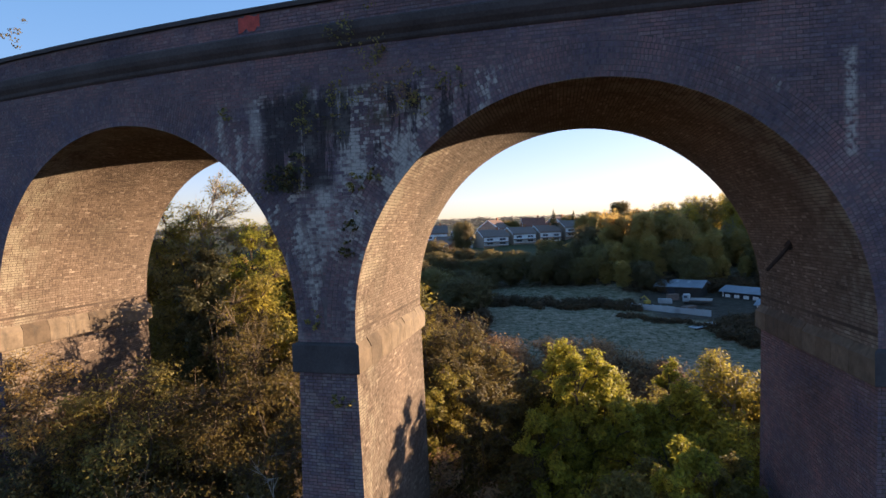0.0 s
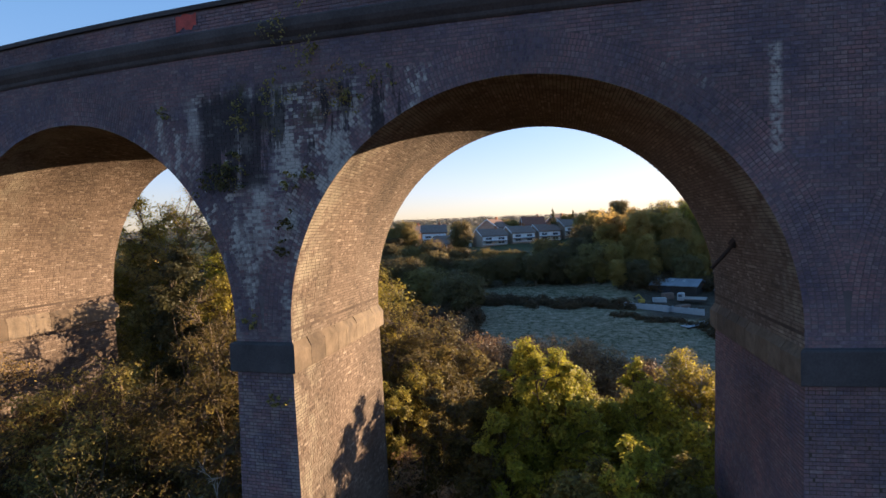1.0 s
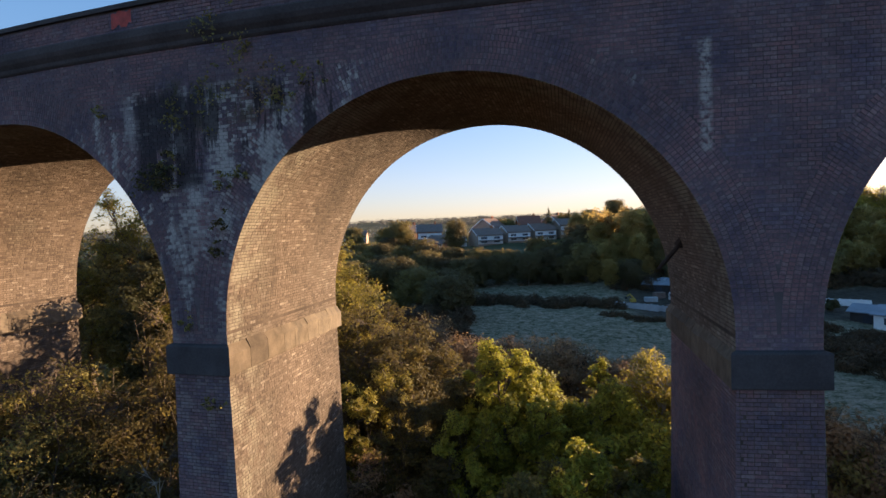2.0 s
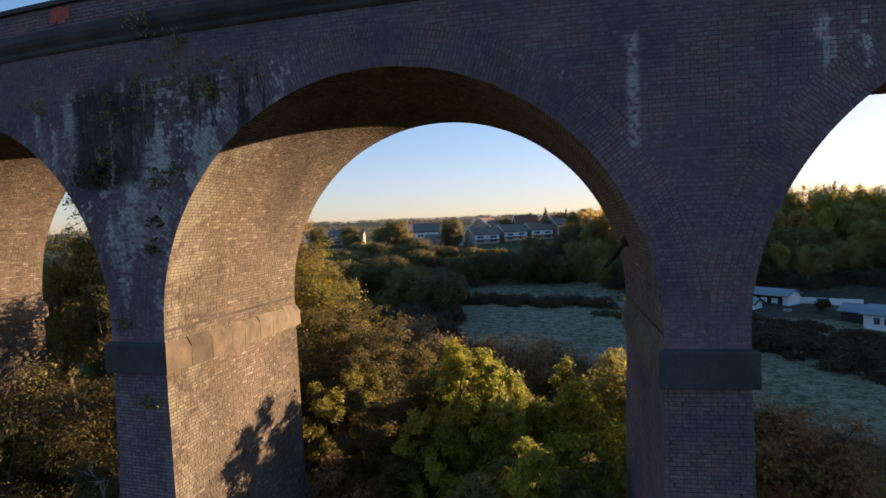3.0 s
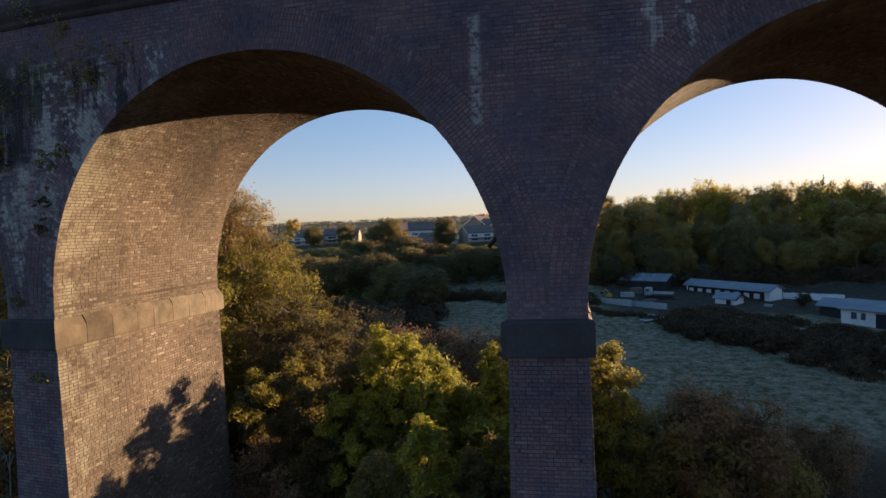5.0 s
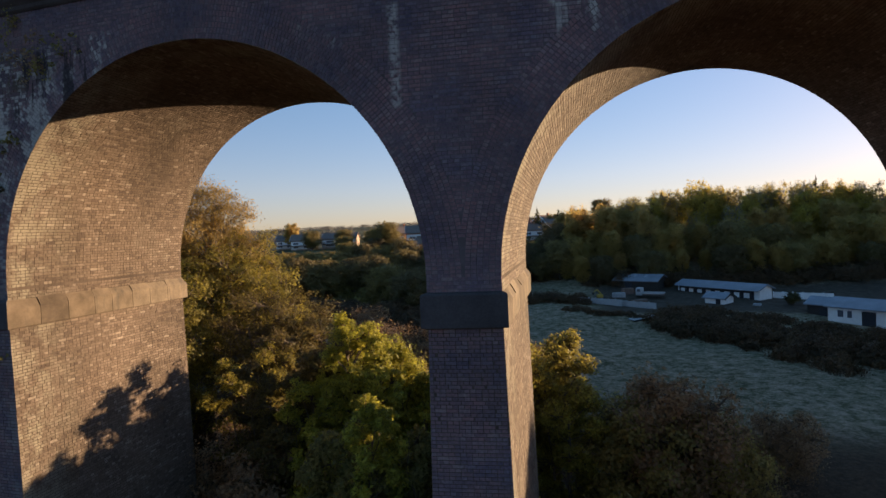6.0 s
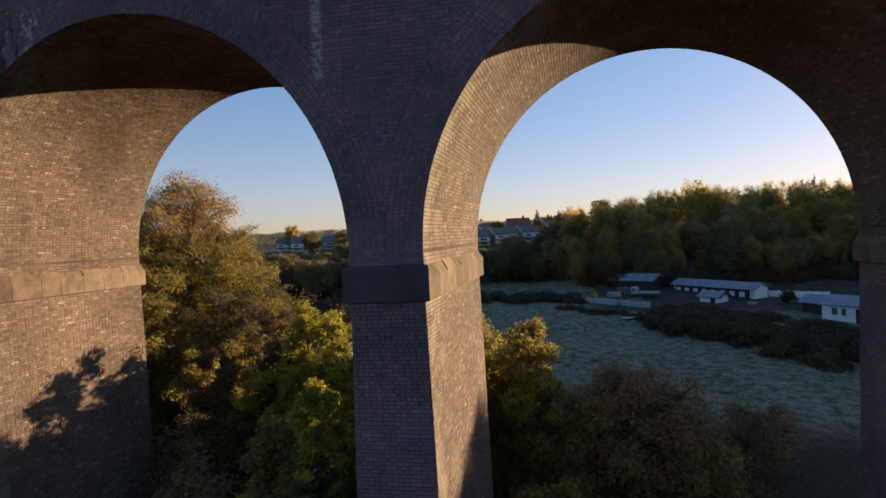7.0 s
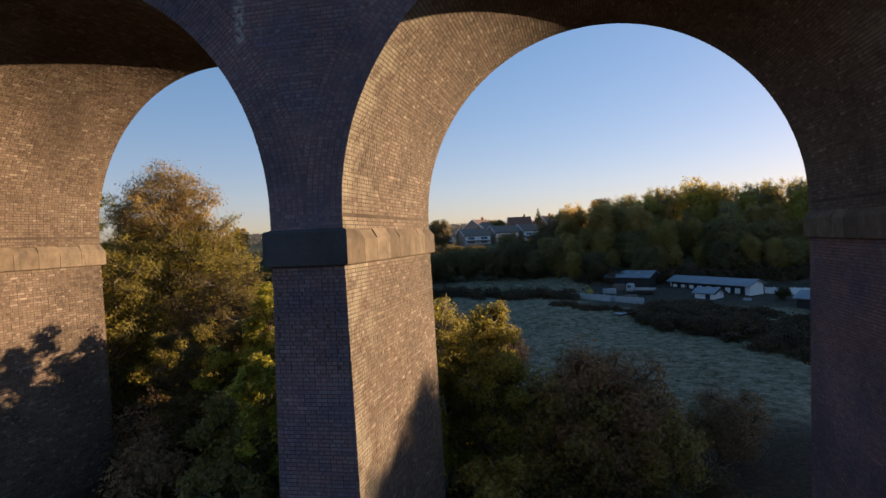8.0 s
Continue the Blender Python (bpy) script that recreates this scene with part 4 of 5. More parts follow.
for x, y, s, tall in ((-9.6, 49.5, 0.88, 0.78), (-11.6, 52.0, 0.72, 0.8), (-15.2, 56.0, 0.85, 0.85), (-19.5, 60.5, 0.95, 0.85), (-24.5, 58.0, 0.9, 0.9), (-29.5, 60.0, 0.95, 0.9), (-13.0, 63.0, 0.7, 0.8)):
    again(3, x, y, s, tall)
# the near bank beyond the left-hand arch
for x, y, s in ((-16.5, 19.0, 0.62), (-19.0, 23.0, 0.7), (-22.5, 20.0, 0.72), (-14.5, 24.0, 0.6), (-17.0, 30.0, 0.6), (-24.0, 28.0, 0.72), (-28.0, 24.0, 0.8), (-20.5, 36.0, 0.6), (-27.0, 38.0, 0.66), (-33.0, 32.0, 0.8), (-34.0, 46.0, 0.7), (-41.0, 40.0, 0.9), (-48.0, 52.0, 0.9)):
    again(int(rng.choice([0, 1, 4, 2])), x, y, s, 0.95)
# trees between and behind the houses
for k, x, y, s, tall in ((3, -19.6, 104.0, 0.78, 1.3), (3, -32.6, 108.0, 1.0, 1.0), (3, -35.8, 108.0, 0.85, 0.95), (3, -34.0, 104.0, 0.8, 0.7), (3, -58.0, 122.0, 0.8, 0.9), (3, -50.0, 124.0, 0.8, 0.9), (0, -68.0, 130.0, 0.9, 0.9), (0, -78.0, 120.0, 0.9, 0.9),
                         (3, -42.0, 132.0, 0.8, 0.8), (3, 9.0, 134.0, 0.7, 1.0), (3, 14.0, 122.0, 0.8, 1.0), (3, -11.5, 134.0, 0.75, 1.0), (3, -14.5, 136.0, 0.7, 1.1), (3, 3.0, 140.0, 0.8, 1.0), (3, 6.0, 128.0, 0.7, 0.9), (3, -24.0, 118.0, 0.42, 1.0), (3, -27.5, 116.0, 0.4, 1.0), (3, -45.0, 112.0, 0.7, 0.8)):
    again(k, x, y, s, tall)

# hedges and brambles: nobody could count them
def thicket(name, label, spots, leaves, seed, leaf, per):
    rng = np.random.RandomState(seed)
    centres, widths, cores = [], [], []
    for x, y, r, h in spots:
        n = int(34 * r * h) + 16
        d = unit(rng, n) * rng.uniform(0.55, 1.0, n)[:, None]
        d[:, 2] = np.abs(d[:, 2])
        centres.append(np.array((x, y, float(lie(x, y)) - 0.1)) + d * (r, r, h))
        widths.append(np.full(n, 0.16))
        cores.append(np.tile((x, y, float(lie(x, y)) + 0.2 * h), (n, 1)))
    v, f = leaf_cards(rng, np.concatenate(centres), np.concatenate(widths), per, leaf, cores=np.concatenate(cores), small=True)
    return tagged(new(name, mesh_of(name, v, f, leaves)), label, "undergrowth", kind="stuff")


rng = np.random.RandomState(21)
# a broad bank of brambles between the yard and the meadow
hedge = []
for i in range(190):
    u, w = rng.rand(), rng.rand() ** 0.8
    low, top = (13.6 + 8.6 * u, 44.6 - 16.0 * u), (18.5 + 16.0 * u, 50.5 - 13.0 * u)
    hedge.append((low[0] + (top[0] - low[0]) * w, low[1] + (top[1] - low[1]) * w, rng.uniform(0.7, 1.4), rng.uniform(0.5, 1.0) * (1.7 if w < 0.45 else 0.75)))
hedge += [(10.0 + 0.6 * i + rng.uniform(-0.4, 0.4), 66.0 + rng.uniform(-1.0, 1.0), rng.uniform(1.0, 1.7), rng.uniform(1.2, 2.4)) for i in range(55)]
thicket("hedge", "dark bramble hedge along the frosty meadow", hedge, LEAF_BRAMBLE, 61, 0.17, 15)
scrub = [(-11.5 + 0.42 * i, 59.8 + rng.uniform(-2.6, 1.2) - 0.07 * i, rng.uniform(0.7, 1.3), rng.uniform(0.7, 1.5)) for i in range(48)]
scrub += [(6.2 + 0.55 * i, 50.6 - 0.28 * i + rng.uniform(-0.9, 0.5), rng.uniform(0.5, 0.9), rng.uniform(0.25, 0.5)) for i in range(15)]
scrub += [(-15.0 + 0.7 * i + rng.uniform(-0.5, 0.5), 44.0 - 0.55 * i + rng.uniform(-1.5, 1.5), rng.uniform(0.8, 1.5), rng.uniform(0.8, 1.6)) for i in range(18)]
scrub += [(rng.uniform(-19, -7.6), rng.uniform(40.0, 50.5), rng.uniform(1.2, 2.0), rng.uniform(1.2, 2.4)) for i in range(26)]
scrub += [(-9.6 + rng.uniform(-1.6, 1.6), 49.2 + rng.uniform(-1.0, 0.6), 1.3, rng.uniform(1.4, 2.4)) for i in range(8)]
thicket("scrub", "dark scrub between the frosty fields", scrub, LEAF_BRAMBLE, 62, 0.18, 14)
# dark bramble colour here also carries the floor's deep shade
under = [(rng.uniform(-17, 13), rng.uniform(-2, 15), rng.uniform(0.7, 1.4), rng.uniform(0.7, 1.9)) for i in range(90)]
thicket("undergrowth", "tangled brown undergrowth on the valley floor", under, LEAF_BRAMBLE, 63, 0.15, 14)
slope = [(rng.uniform(-70, -16), rng.uniform(16, 60), rng.uniform(1.2, 2.2), rng.uniform(1.0, 2.6)) for i in range(90)]
thicket("hillside_scrub", "brown scrub on the far bank", slope, LEAF_OLIVE, 64, 0.36, 10)


def far_trees():
    """The wooded ridges on the skyline."""
    rng = np.random.RandomState(71)
    n = 900
    x, y = rng.uniform(-420, 260, n), rng.uniform(150, 520, n)
    z = lie(x, y)
    centres = np.stack([x, y, z + 0.9], 1)
    v, f = leaf_cards(rng, centres, rng.uniform(1.3, 2.6, n), 110, 0.55, 0.3, small=True)
    return tagged(new("far_woods", mesh_of("far_woods", v, f, LEAF_HAZE)), "hazy autumn woods on the distant ridge", "woods", kind="stuff")


far_trees()


# ---------------------------------------------------------------- weeds rooted in the masonry
def weed(at, spread, count, per, leaf, leaves, label):
    rng = np.random.RandomState(int(abs(at[0] * 100 + at[2] * 10)))
    base = bend([at])[0]
    tips = base + rng.normal(size=(count, 3)) * (spread, 0.05, spread * 0.9) + (0, -0.08, 0.0)
    wood = tube([base, base + (0, -0.05, 0.02), tips.mean(0)], [0.008, 0.006, 0.003], 5)
    thing = tagged(new("wall_weed"), label, "weed", "weeds on the viaduct")
    part_of("stalk", mesh_of("stalk", *wood, BARK), thing)
    part_of("foliage", mesh_of("foliage", *leaf_cards(rng, tips, np.full(count, spread * 0.3), per, leaf), leaves), thing)


for x, z, s, n, leaves in ((-5.05, 12.62, 0.2, 26, LEAF_DARK), (-5.25, 12.55, 0.16, 16, LEAF_GOLD), (-4.85, 12.75, 0.14, 12, LEAF_OLIVE), (-2.9, 14.1, 0.22, 14, LEAF_RUST), (-2.5, 13.9, 0.18, 10, LEAF_OLIVE), (-3.9, 14.05, 0.24, 12, LEAF_OLIVE), (-4.6, 13.75, 0.2, 10, LEAF_OLIVE),
                           (-3.25, 14.6, 0.2, 9, LEAF_OLIVE), (-3.57, 15.1, 0.24, 10, LEAF_OLIVE), (-1.9, 14.15, 0.14, 8, LEAF_OLIVE), (-3.78, 11.72, 0.09, 9, LEAF_GOLD), (-3.92, 11.25, 0.08, 8, LEAF_GOLD), (-4.12, 8.5, 0.09, 9, LEAF_OLIVE),
                           (-3.6, 12.45, 0.1, 8, LEAF_OLIVE), (-3.35, 12.6, 0.09, 6, LEAF_OLIVE), (-4.6, 10.0, 0.1, 7, LEAF_OLIVE), (-6.3, 13.9, 0.1, 5, LEAF_OLIVE), (-11.9, 16.28, 0.18, 8, LEAF_GOLD)):
    weed((x, -0.12 if z > 15 else -0.02, z), s, n, 14, 0.055, leaves, "small weed rooted in the brickwork joints")


# ---------------------------------------------------------------- yard with stables
WHITE = plain("white_paint", (0.76, 0.76, 0.76), 0.6, 0, 0.12, 2.0, 30)
SHEET = plain("pale_blue_roof_sheet", (0.20, 0.225, 0.26), 0.45, 0.0, 0.25, 1.2, 20)
TIMBER = plain("black_stained_timber", (0.035, 0.03, 0.028), 0.8, 0, 0.4, 2.0, 30)
DOOR_DARK = plain("dark_doorway", (0.03, 0.032, 0.04), 0.8)
GREY = plain("grey_concrete", (0.38, 0.39, 0.40), 0.85, 0, 0.25, 1.5, 25)
TILE_BROWN = plain("brown_roof_tiles", (0.20, 0.125, 0.10), 0.85, 0, 0.3, 2.0, 8)
TILE_GREY = plain("grey_roof_tiles", (0.185, 0.135, 0.115), 0.85, 0, 0.3, 2.0, 8)
TILE_RED = plain("red_roof_tiles", (0.24, 0.09, 0.06), 0.85, 0, 0.3, 2.0, 8)
BUFF = plain("buff_house_brick", (0.38, 0.265, 0.20), 0.85, 0, 0.25, 2.0, 12)
ORANGE = plain("orange_house_brick", (0.36, 0.15, 0.08), 0.85, 0, 0.25, 2.0, 12)
# some sky reflection is put into the bluish base colour
PANE = plain("window_glass", (0.09, 0.10, 0.12), 0.06, 0, 0.1)
PLASTIC = plain("yellow_plastic", (0.42, 0.26, 0.05), 0.6)


def gable_block(thing, length, depth, eaves, rise, wall, roof, over=0.25):
    """Four walls with gables and a pitched roof of two sheets; the ridge runs along x. The base is at the origin's height."""
    bm = bmesh.new()
    prism(bm, [(-depth / 2, -0.6), (depth / 2, -0.6), (depth / 2, eaves), (0, eaves + rise), (-depth / 2, eaves)], "x", -length / 2, length / 2)
    part("wall", bm, wall, thing)
    for s in (-1, 1):
        bm = bmesh.new()
        slope = rise / (depth / 2)
        run = depth / 2 + over
        prism(bm, [(0, eaves + rise + 0.02), (s * run, eaves + rise - slope * run + 0.02), (s * run, eaves + rise - slope * run + 0.12), (0, eaves + rise + 0.12)], "x", -length / 2 - over, length / 2 + over)
        part("roof", bm, roof, thing)


def opening(thing, name, x, z, w, h, depth, material, frame=None, proud=0.03):
    """A door or window in the front wall, with its frame."""
    front = -depth / 2
    made = box_part(name, frame or material, thing, x - w / 2 - 0.06, x + w / 2 + 0.06, front - proud, front + 0.05, z, z + h, 0.01)
    if frame:
        panes = 2 if w > 0.7 else 1
        for k in range(panes):
            a = x - w / 2 + w * k / panes + 0.03
            box_part("pane", material, made, a, a + w / panes - 0.06, front - proud - 0.008, front, z + 0.06, z + h - 0.06)
    return made


def building(name, label, category, x, y, z, turn, length, depth, eaves, rise, wall, roof, doors=(), windows=(), frame=WHITE, group=""):
    thing = tagged(new(name), label, category, group)
    thing.matrix_world = pose(x, y, z, 0, 0, turn)
    gable_block(thing, length, depth, eaves, rise, wall, roof)
    for dx, w, h in doors:
        opening(thing, "door", dx, 0.0, w, h, depth, DOOR_DARK)
    for dx, dz, w, h in windows:
        opening(thing, "window", dx, dz, w, h, depth, PANE, frame)
    return thing


barn = building("barn", "dark timber barn with a pale sheet roof", "barn", 15.4, 65.2, 2.3, -29, 5.4, 3.7, 1.1, 0.62, TIMBER, SHEET, doors=((-1.2, 1.5, 0.95),))
for x in (-2.0, -0.6, 0.8):
    bm = bmesh.new()
    prism(bm, [(-u, 1.1 + 0.62 - u * 0.354 + lift) for u, lift in ((0.3, 0.122), (1.6, 0.122), (1.6, 0.137), (0.3, 0.137))], "x", x, x + 0.3)
    part("roof_light", bm, GREY, barn, "pale translucent roof sheet")
stable = building("stable_block", "long white stable with dark stalls and pale sheet roof", "stable", 23.5, 59.6, 1.9, -50, 10.2, 2.1, 1.12, 0.42, WHITE, SHEET)
# flat dark sheet standing in for the shade inside the open stalls
box_part("stall_front", DOOR_DARK, stable, -4.9, 4.5, -1.085, -1.0, 0.0, 1.0)
for i in range(8):
    x = -4.3 + 1.15 * i
    half = box_part("half_door", WHITE, stable, x - 0.38, x + 0.38, -1.125, -1.08, 0.06, 0.68, 0.01)
    box_part("kick_strip", TIMBER, half, x - 0.28, x + 0.28, -1.135, -1.12, 0.08, 0.14)
    box_part("post", TIMBER, stable, x + 0.52, x + 0.62, -1.49, -1.39, -0.3, 1.0)
bm = bmesh.new()
prism(bm, [(-1.05, 1.13), (-1.6, 0.97), (-1.6, 1.03), (-1.05, 1.21)], "x", -5.25, 5.25)
part("canopy", bm, SHEET, stable)
hut = building("white_hut", "small white hut with a gabled roof", "hut", 21.9, 54.4, 1.8, -45, 2.1, 1.7, 0.62, 0.42, WHITE, SHEET, doors=((0.4, 0.4, 0.55),))
for side in (-1, 1):
    bm = bmesh.new()
    prism(bm, [(side * 1.1, 0.46), (0.0, 1.01), (0.0, 1.18), (side * 1.1, 0.63)], "x", 1.305, 1.345)
    part("bargeboard", bm, TIMBER, hut, "black bargeboard")
building("bungalow", "white-walled bungalow with a grey roof and veranda posts", "bungalow", 31.3, 45.5, 1.15, -48, 4.4, 3.2, 1.4, 0.6, WHITE, SHEET, doors=((0.9, 0.9, 1.2),), windows=((-1.2, 0.5, 0.5, 0.7), (-0.5, 0.5, 0.4, 0.7)))
building("timber_shed", "dark timber shed with a pale roof", "shed", 29.7, 48.9, 1.35, -48, 2.2, 2.2, 1.05, 0.5, TIMBER, SHEET, doors=((0.3, 0.6, 0.8),))


def boundary(name, label, x0, y0, x1, y1, height, material, panels):
    """A low wall or fence of panels between posts, following the ground."""
    thing = tagged(new(name), label, "fence")
    length = math.hypot(x1 - x0, y1 - y0)
    turn = math.degrees(math.atan2(y1 - y0, x1 - x0))
    z = float(lie((x0 + x1) / 2, (y0 + y1) / 2))
    thing.matrix_world = pose(x0, y0, z, 0, 0, turn)
    for i in range(panels):
        a, b = length * i / panels, length * (i + 1) / panels
        box_part("panel", material, thing, a + 0.06, b - 0.03, -0.03, 0.03, -0.3, height, 0.01)
        box_part("post", material, thing, a - 0.04, a + 0.055, -0.05, 0.05, -0.3, height + 0.08, 0.01)


boundary("white_wall", "long low white wall beside the stables", 27.9, 57.0, 32.8, 54.8, 0.7, WHITE, 6)
boundary("yard_fence", "pale panel fence round the stable yard", 7.3, 55.9, 12.0, 52.8, 0.6, GREY, 7)
boundary("yard_fence", "pale panel fence along the yard's edge", 10.4, 54.6, 15.2, 51.2, 0.6, GREY, 7)

jetty = tagged(new("ramp"), "pale timber ramp at the edge of the yard", "ramp")
jetty.matrix_world = pose(13.4, 46.7, 1.6, 0, -4, 32)
for i in range(9):
    box_part("plank", GREY, jetty, -1.5 + 0.34 * i, -1.19 + 0.34 * i, -0.5, 0.5, -0.05, 0.02, 0.008)
for y in (-0.4, 0.4):
    box_part("beam", TIMBER, jetty, -1.5, 1.5, y - 0.06, y + 0.06, -0.5, -0.05)

lorry = tagged(new("flatbed_lorry"), "pale grey flatbed lorry parked in the stable yard", "lorry")
lorry.matrix_world = pose(15.6, 58.9, 1.88, 0, 0, -20)
cab = box_part("cab", GREY, lorry, -1.5, -0.75, -0.45, 0.45, 0.25, 1.15, 0.09)
box_part("windscreen", PANE, cab, -1.515, -1.48, -0.36, 0.36, 0.68, 1.0, 0.01)
box_part("side_window", PANE, cab, -1.35, -0.95, -0.465, -0.44, 0.70, 1.0, 0.01)
bed = box_part("flatbed", TILE_BROWN, lorry, -0.7, 1.6, -0.5, 0.5, 0.38, 0.48, 0.02)
for y in (-0.5, 0.44):
    box_part("side_board", GREY, bed, -0.7, 1.6, y, y + 0.06, 0.48, 0.66, 0.01)
for x in (-1.15, 0.7, 1.15):
    for y in (-0.44, 0.44):
        v, f = tube([(x, y - 0.08, 0.2), (x, y + 0.08, 0.2)], [0.2, 0.2], 12)
        part_of("wheel", mesh_of("wheel", v, f, TIMBER), lorry)
digger = tagged(new("small_digger"), "small yellow digger with a raised arm in the yard", "digger")
digger.matrix_world = pose(10.0, 58.0, float(lie(10.0, 58.0)), 0, 0, 15)
for y in (-0.35, 0.2):
    box_part("track", TIMBER, digger, -0.5, 0.5, y, y + 0.15, -0.05, 0.18, 0.05)
box_part("body", PLASTIC, digger, -0.35, 0.3, -0.3, 0.3, 0.2, 0.6, 0.06)
v, f = tube([(0.2, 0.0, 0.5), (-0.35, 0.0, 1.15), (-0.8, 0.0, 0.85)], [0.11, 0.09, 0.07], 6)
part_of("arm", mesh_of("arm", v, f, PLASTIC), digger)
box_part("bucket", TIMBER, digger, -0.95, -0.7, -0.15, 0.15, 0.6, 0.86, 0.04)
for i, (x, y, w, h, m, what) in enumerate(((12.2, 59.5, 1.5, 0.5, GREY, "stack of pale boards"), (13.4, 61.2, 1.3, 0.7, TILE_BROWN, "brown timber pallet stack"), (14.2, 56.6, 1.8, 0.3, TILE_BROWN, "stack of brown planks"), (25.0, 52.6, 0.5, 0.2, GREY, "pale board lying in the yard"))):
    thing = tagged(new(what.replace(" ", "_").replace("-", "_")), what + " in the stable yard", "yard clutter")
    thing.matrix_world = pose(x, y, float(lie(x, y)), 0, 0, 20 * i)
    for k in range(3):
        box_part("layer", m, thing, -w / 2, w / 2, -0.35, 0.35, h * k / 3 - (0.2 if k == 0 else 0), h * (k + 1) / 3 - 0.02, 0.015)


stand("olive_shrub", "clipped round bush beside the white wall", "shrub", (28.4, 53.0), 3.0, LEAF_DARK, seed=110, radius=0.75, clear=0.05, lobes=18, clumps=14, per=20, leaf=0.11, trunk=0.05, stems=3)


# ---------------------------------------------------------------- houses on the rise
def house(x, y, turn, length, depth, eaves, rise, wall, roof, label, gable=False, low=WHITE, chimney=True):
    z = float(lie(x, y)) - 0.1
    rows = [(-length * 0.25, 0.55, length * 0.24, 0.7), (length * 0.25, 0.55, length * 0.24, 0.7), (-length * 0.25, eaves * 0.58, length * 0.24, 0.62), (length * 0.25, eaves * 0.58, length * 0.24, 0.62)]
    thing = building("house", label, "house", x, y, z, turn, length, depth, eaves, rise, wall, roof, windows=rows, group="houses on the rise")
    box_part("panelling", low, thing, -length / 2 + 0.1, length / 2 - 0.1, -depth / 2 - 0.02, -depth / 2 + 0.02, eaves * 0.12, eaves * 0.9, 0.01)
    prism_mesh = prism(bmesh.new(), [(-depth / 2 - 0.9, eaves * 0.44), (-depth / 2, eaves * 0.52), (-depth / 2, eaves * 0.47), (-depth / 2 - 0.9, eaves * 0.4)], "x", -length / 2 + 0.1, length / 2 - 0.1)
    part("porch_roof", prism_mesh, roof, thing)
    for s in (-1, 1):
        run, slope = depth / 2 + 0.25, rise / (depth / 2)
        top = eaves + rise
        verge = prism(bmesh.new(), [(0, top - 0.12), (s * run, top - slope * run - 0.12), (s * run, top - slope * run + 0.14), (0, top + 0.14)], "x", -length / 2 - 0.29, -length / 2 - 0.255)
        part("bargeboard", verge, WHITE, thing, "white-painted bargeboard")
    if chimney:
        box_part("chimney", ORANGE, thing, length * 0.2, length * 0.2 + 0.5, -0.25, 0.25, eaves + rise * 0.6, eaves + rise + 0.7, 0.02)


house(-15.4, 119.8, 34, 6.6, 5.2, 2.4, 1.5, BUFF, TILE_GREY, "buff house with white front panels and a grey roof")
house(-9.1, 124.6, 34, 6.2, 5.2, 2.5, 1.5, BUFF, TILE_GREY, "buff house with white front panels and a grey tiled roof")
house(-3.0, 129.4, 32, 6.0, 5.2, 2.7, 1.5, BUFF, TILE_BROWN, "buff house with white panels and a brown roof")
house(3.4, 134.0, 30, 6.4, 5.2, 2.8, 1.5, BUFF, TILE_GREY, "buff house with a grey roof beside the wood")
house(-6.3, 137.0, 12, 5.6, 5.6, 3.7, 2.0, ORANGE, TILE_RED, "taller house with a red tiled roof")
house(-15.8, 131.0, 66, 6.0, 6.0, 3.8, 2.0, BUFF, TILE_BROWN, "buff brick house seen by its gable")
house(0.6, 141.0, 60, 6.0, 6.0, 3.8, 2.0, BUFF, TILE_BROWN, "buff brick house behind the terrace")
house(-24.2, 110.0, -18, 4.6, 4.6, 1.9, 1.6, ORANGE, TILE_GREY, "orange brick gabled outbuilding", low=ORANGE, chimney=False)
house(-22.4, 119.4, 20, 4.2, 5.0, 2.6, 1.4, WHITE, TILE_GREY, "white house with a grey roof")
house(-30.0, 124.0, 16, 6.0, 6.0, 3.4, 1.8, ORANGE, TILE_GREY, "red brick house with a grey roof")
house(-36.0, 128.0, 50, 5.0, 5.0, 3.4, 1.8, BUFF, TILE_GREY, "buff brick house with a grey gabled roof", low=BUFF)
house(-53.0, 129.0, 12, 9.0, 6.0, 2.4, 1.5, BUFF, TILE_GREY, "long low white house with a grey roof")
house(-63.6, 128.0, 14, 5.5, 5.0, 2.6, 1.6, BUFF, TILE_GREY, "small white house with a grey roof")
house(-70.0, 131.0, 14, 5.0, 5.0, 2.4, 1.5, BUFF, TILE_GREY, "small buff house with a grey roof")
house(35.7, 83.5, 8, 3.6, 4.0, 4.4, 1.5, ORANGE, TILE_GREY, "brick house with a dark roof among the trees on the hill", low=ORANGE)


def conifer(x, y, top, radius, seed):
    rng = np.random.RandomState(seed)
    z0 = float(lie(x, y))
    h = top - z0
    thing = tagged(new("conifer"), "dark narrow conifer on the skyline", "tree", "conifers")
    thing.matrix_world = pose(x, y, z0)
    part_of("trunk", mesh_of("trunk", *tube([(0, 0, -0.3), (0, 0, h * 0.5), (0, 0, h)], [0.2, 0.12, 0.03], 6), BARK), thing)
    n = 260
    s = 1 - 0.9 * np.sqrt(rng.uniform(0.0, 1.0, n))
    w = rng.uniform(0, 2 * math.pi, n)
    r = radius * (1.02 - s) ** 1.1 * rng.uniform(0.3, 1.0, n)
    centres = np.stack([np.cos(w) * r, np.sin(w) * r, s * h], 1)
    part_of("crown", mesh_of("crown", *leaf_cards(rng, centres, 0.05 + 0.2 * (1 - s), 14, 0.22), LEAF_DARK), thing)


conifer(-0.9, 131.0, 15.9, 2.3, 81)
conifer(4.2, 138.0, 15.4, 1.6, 82)
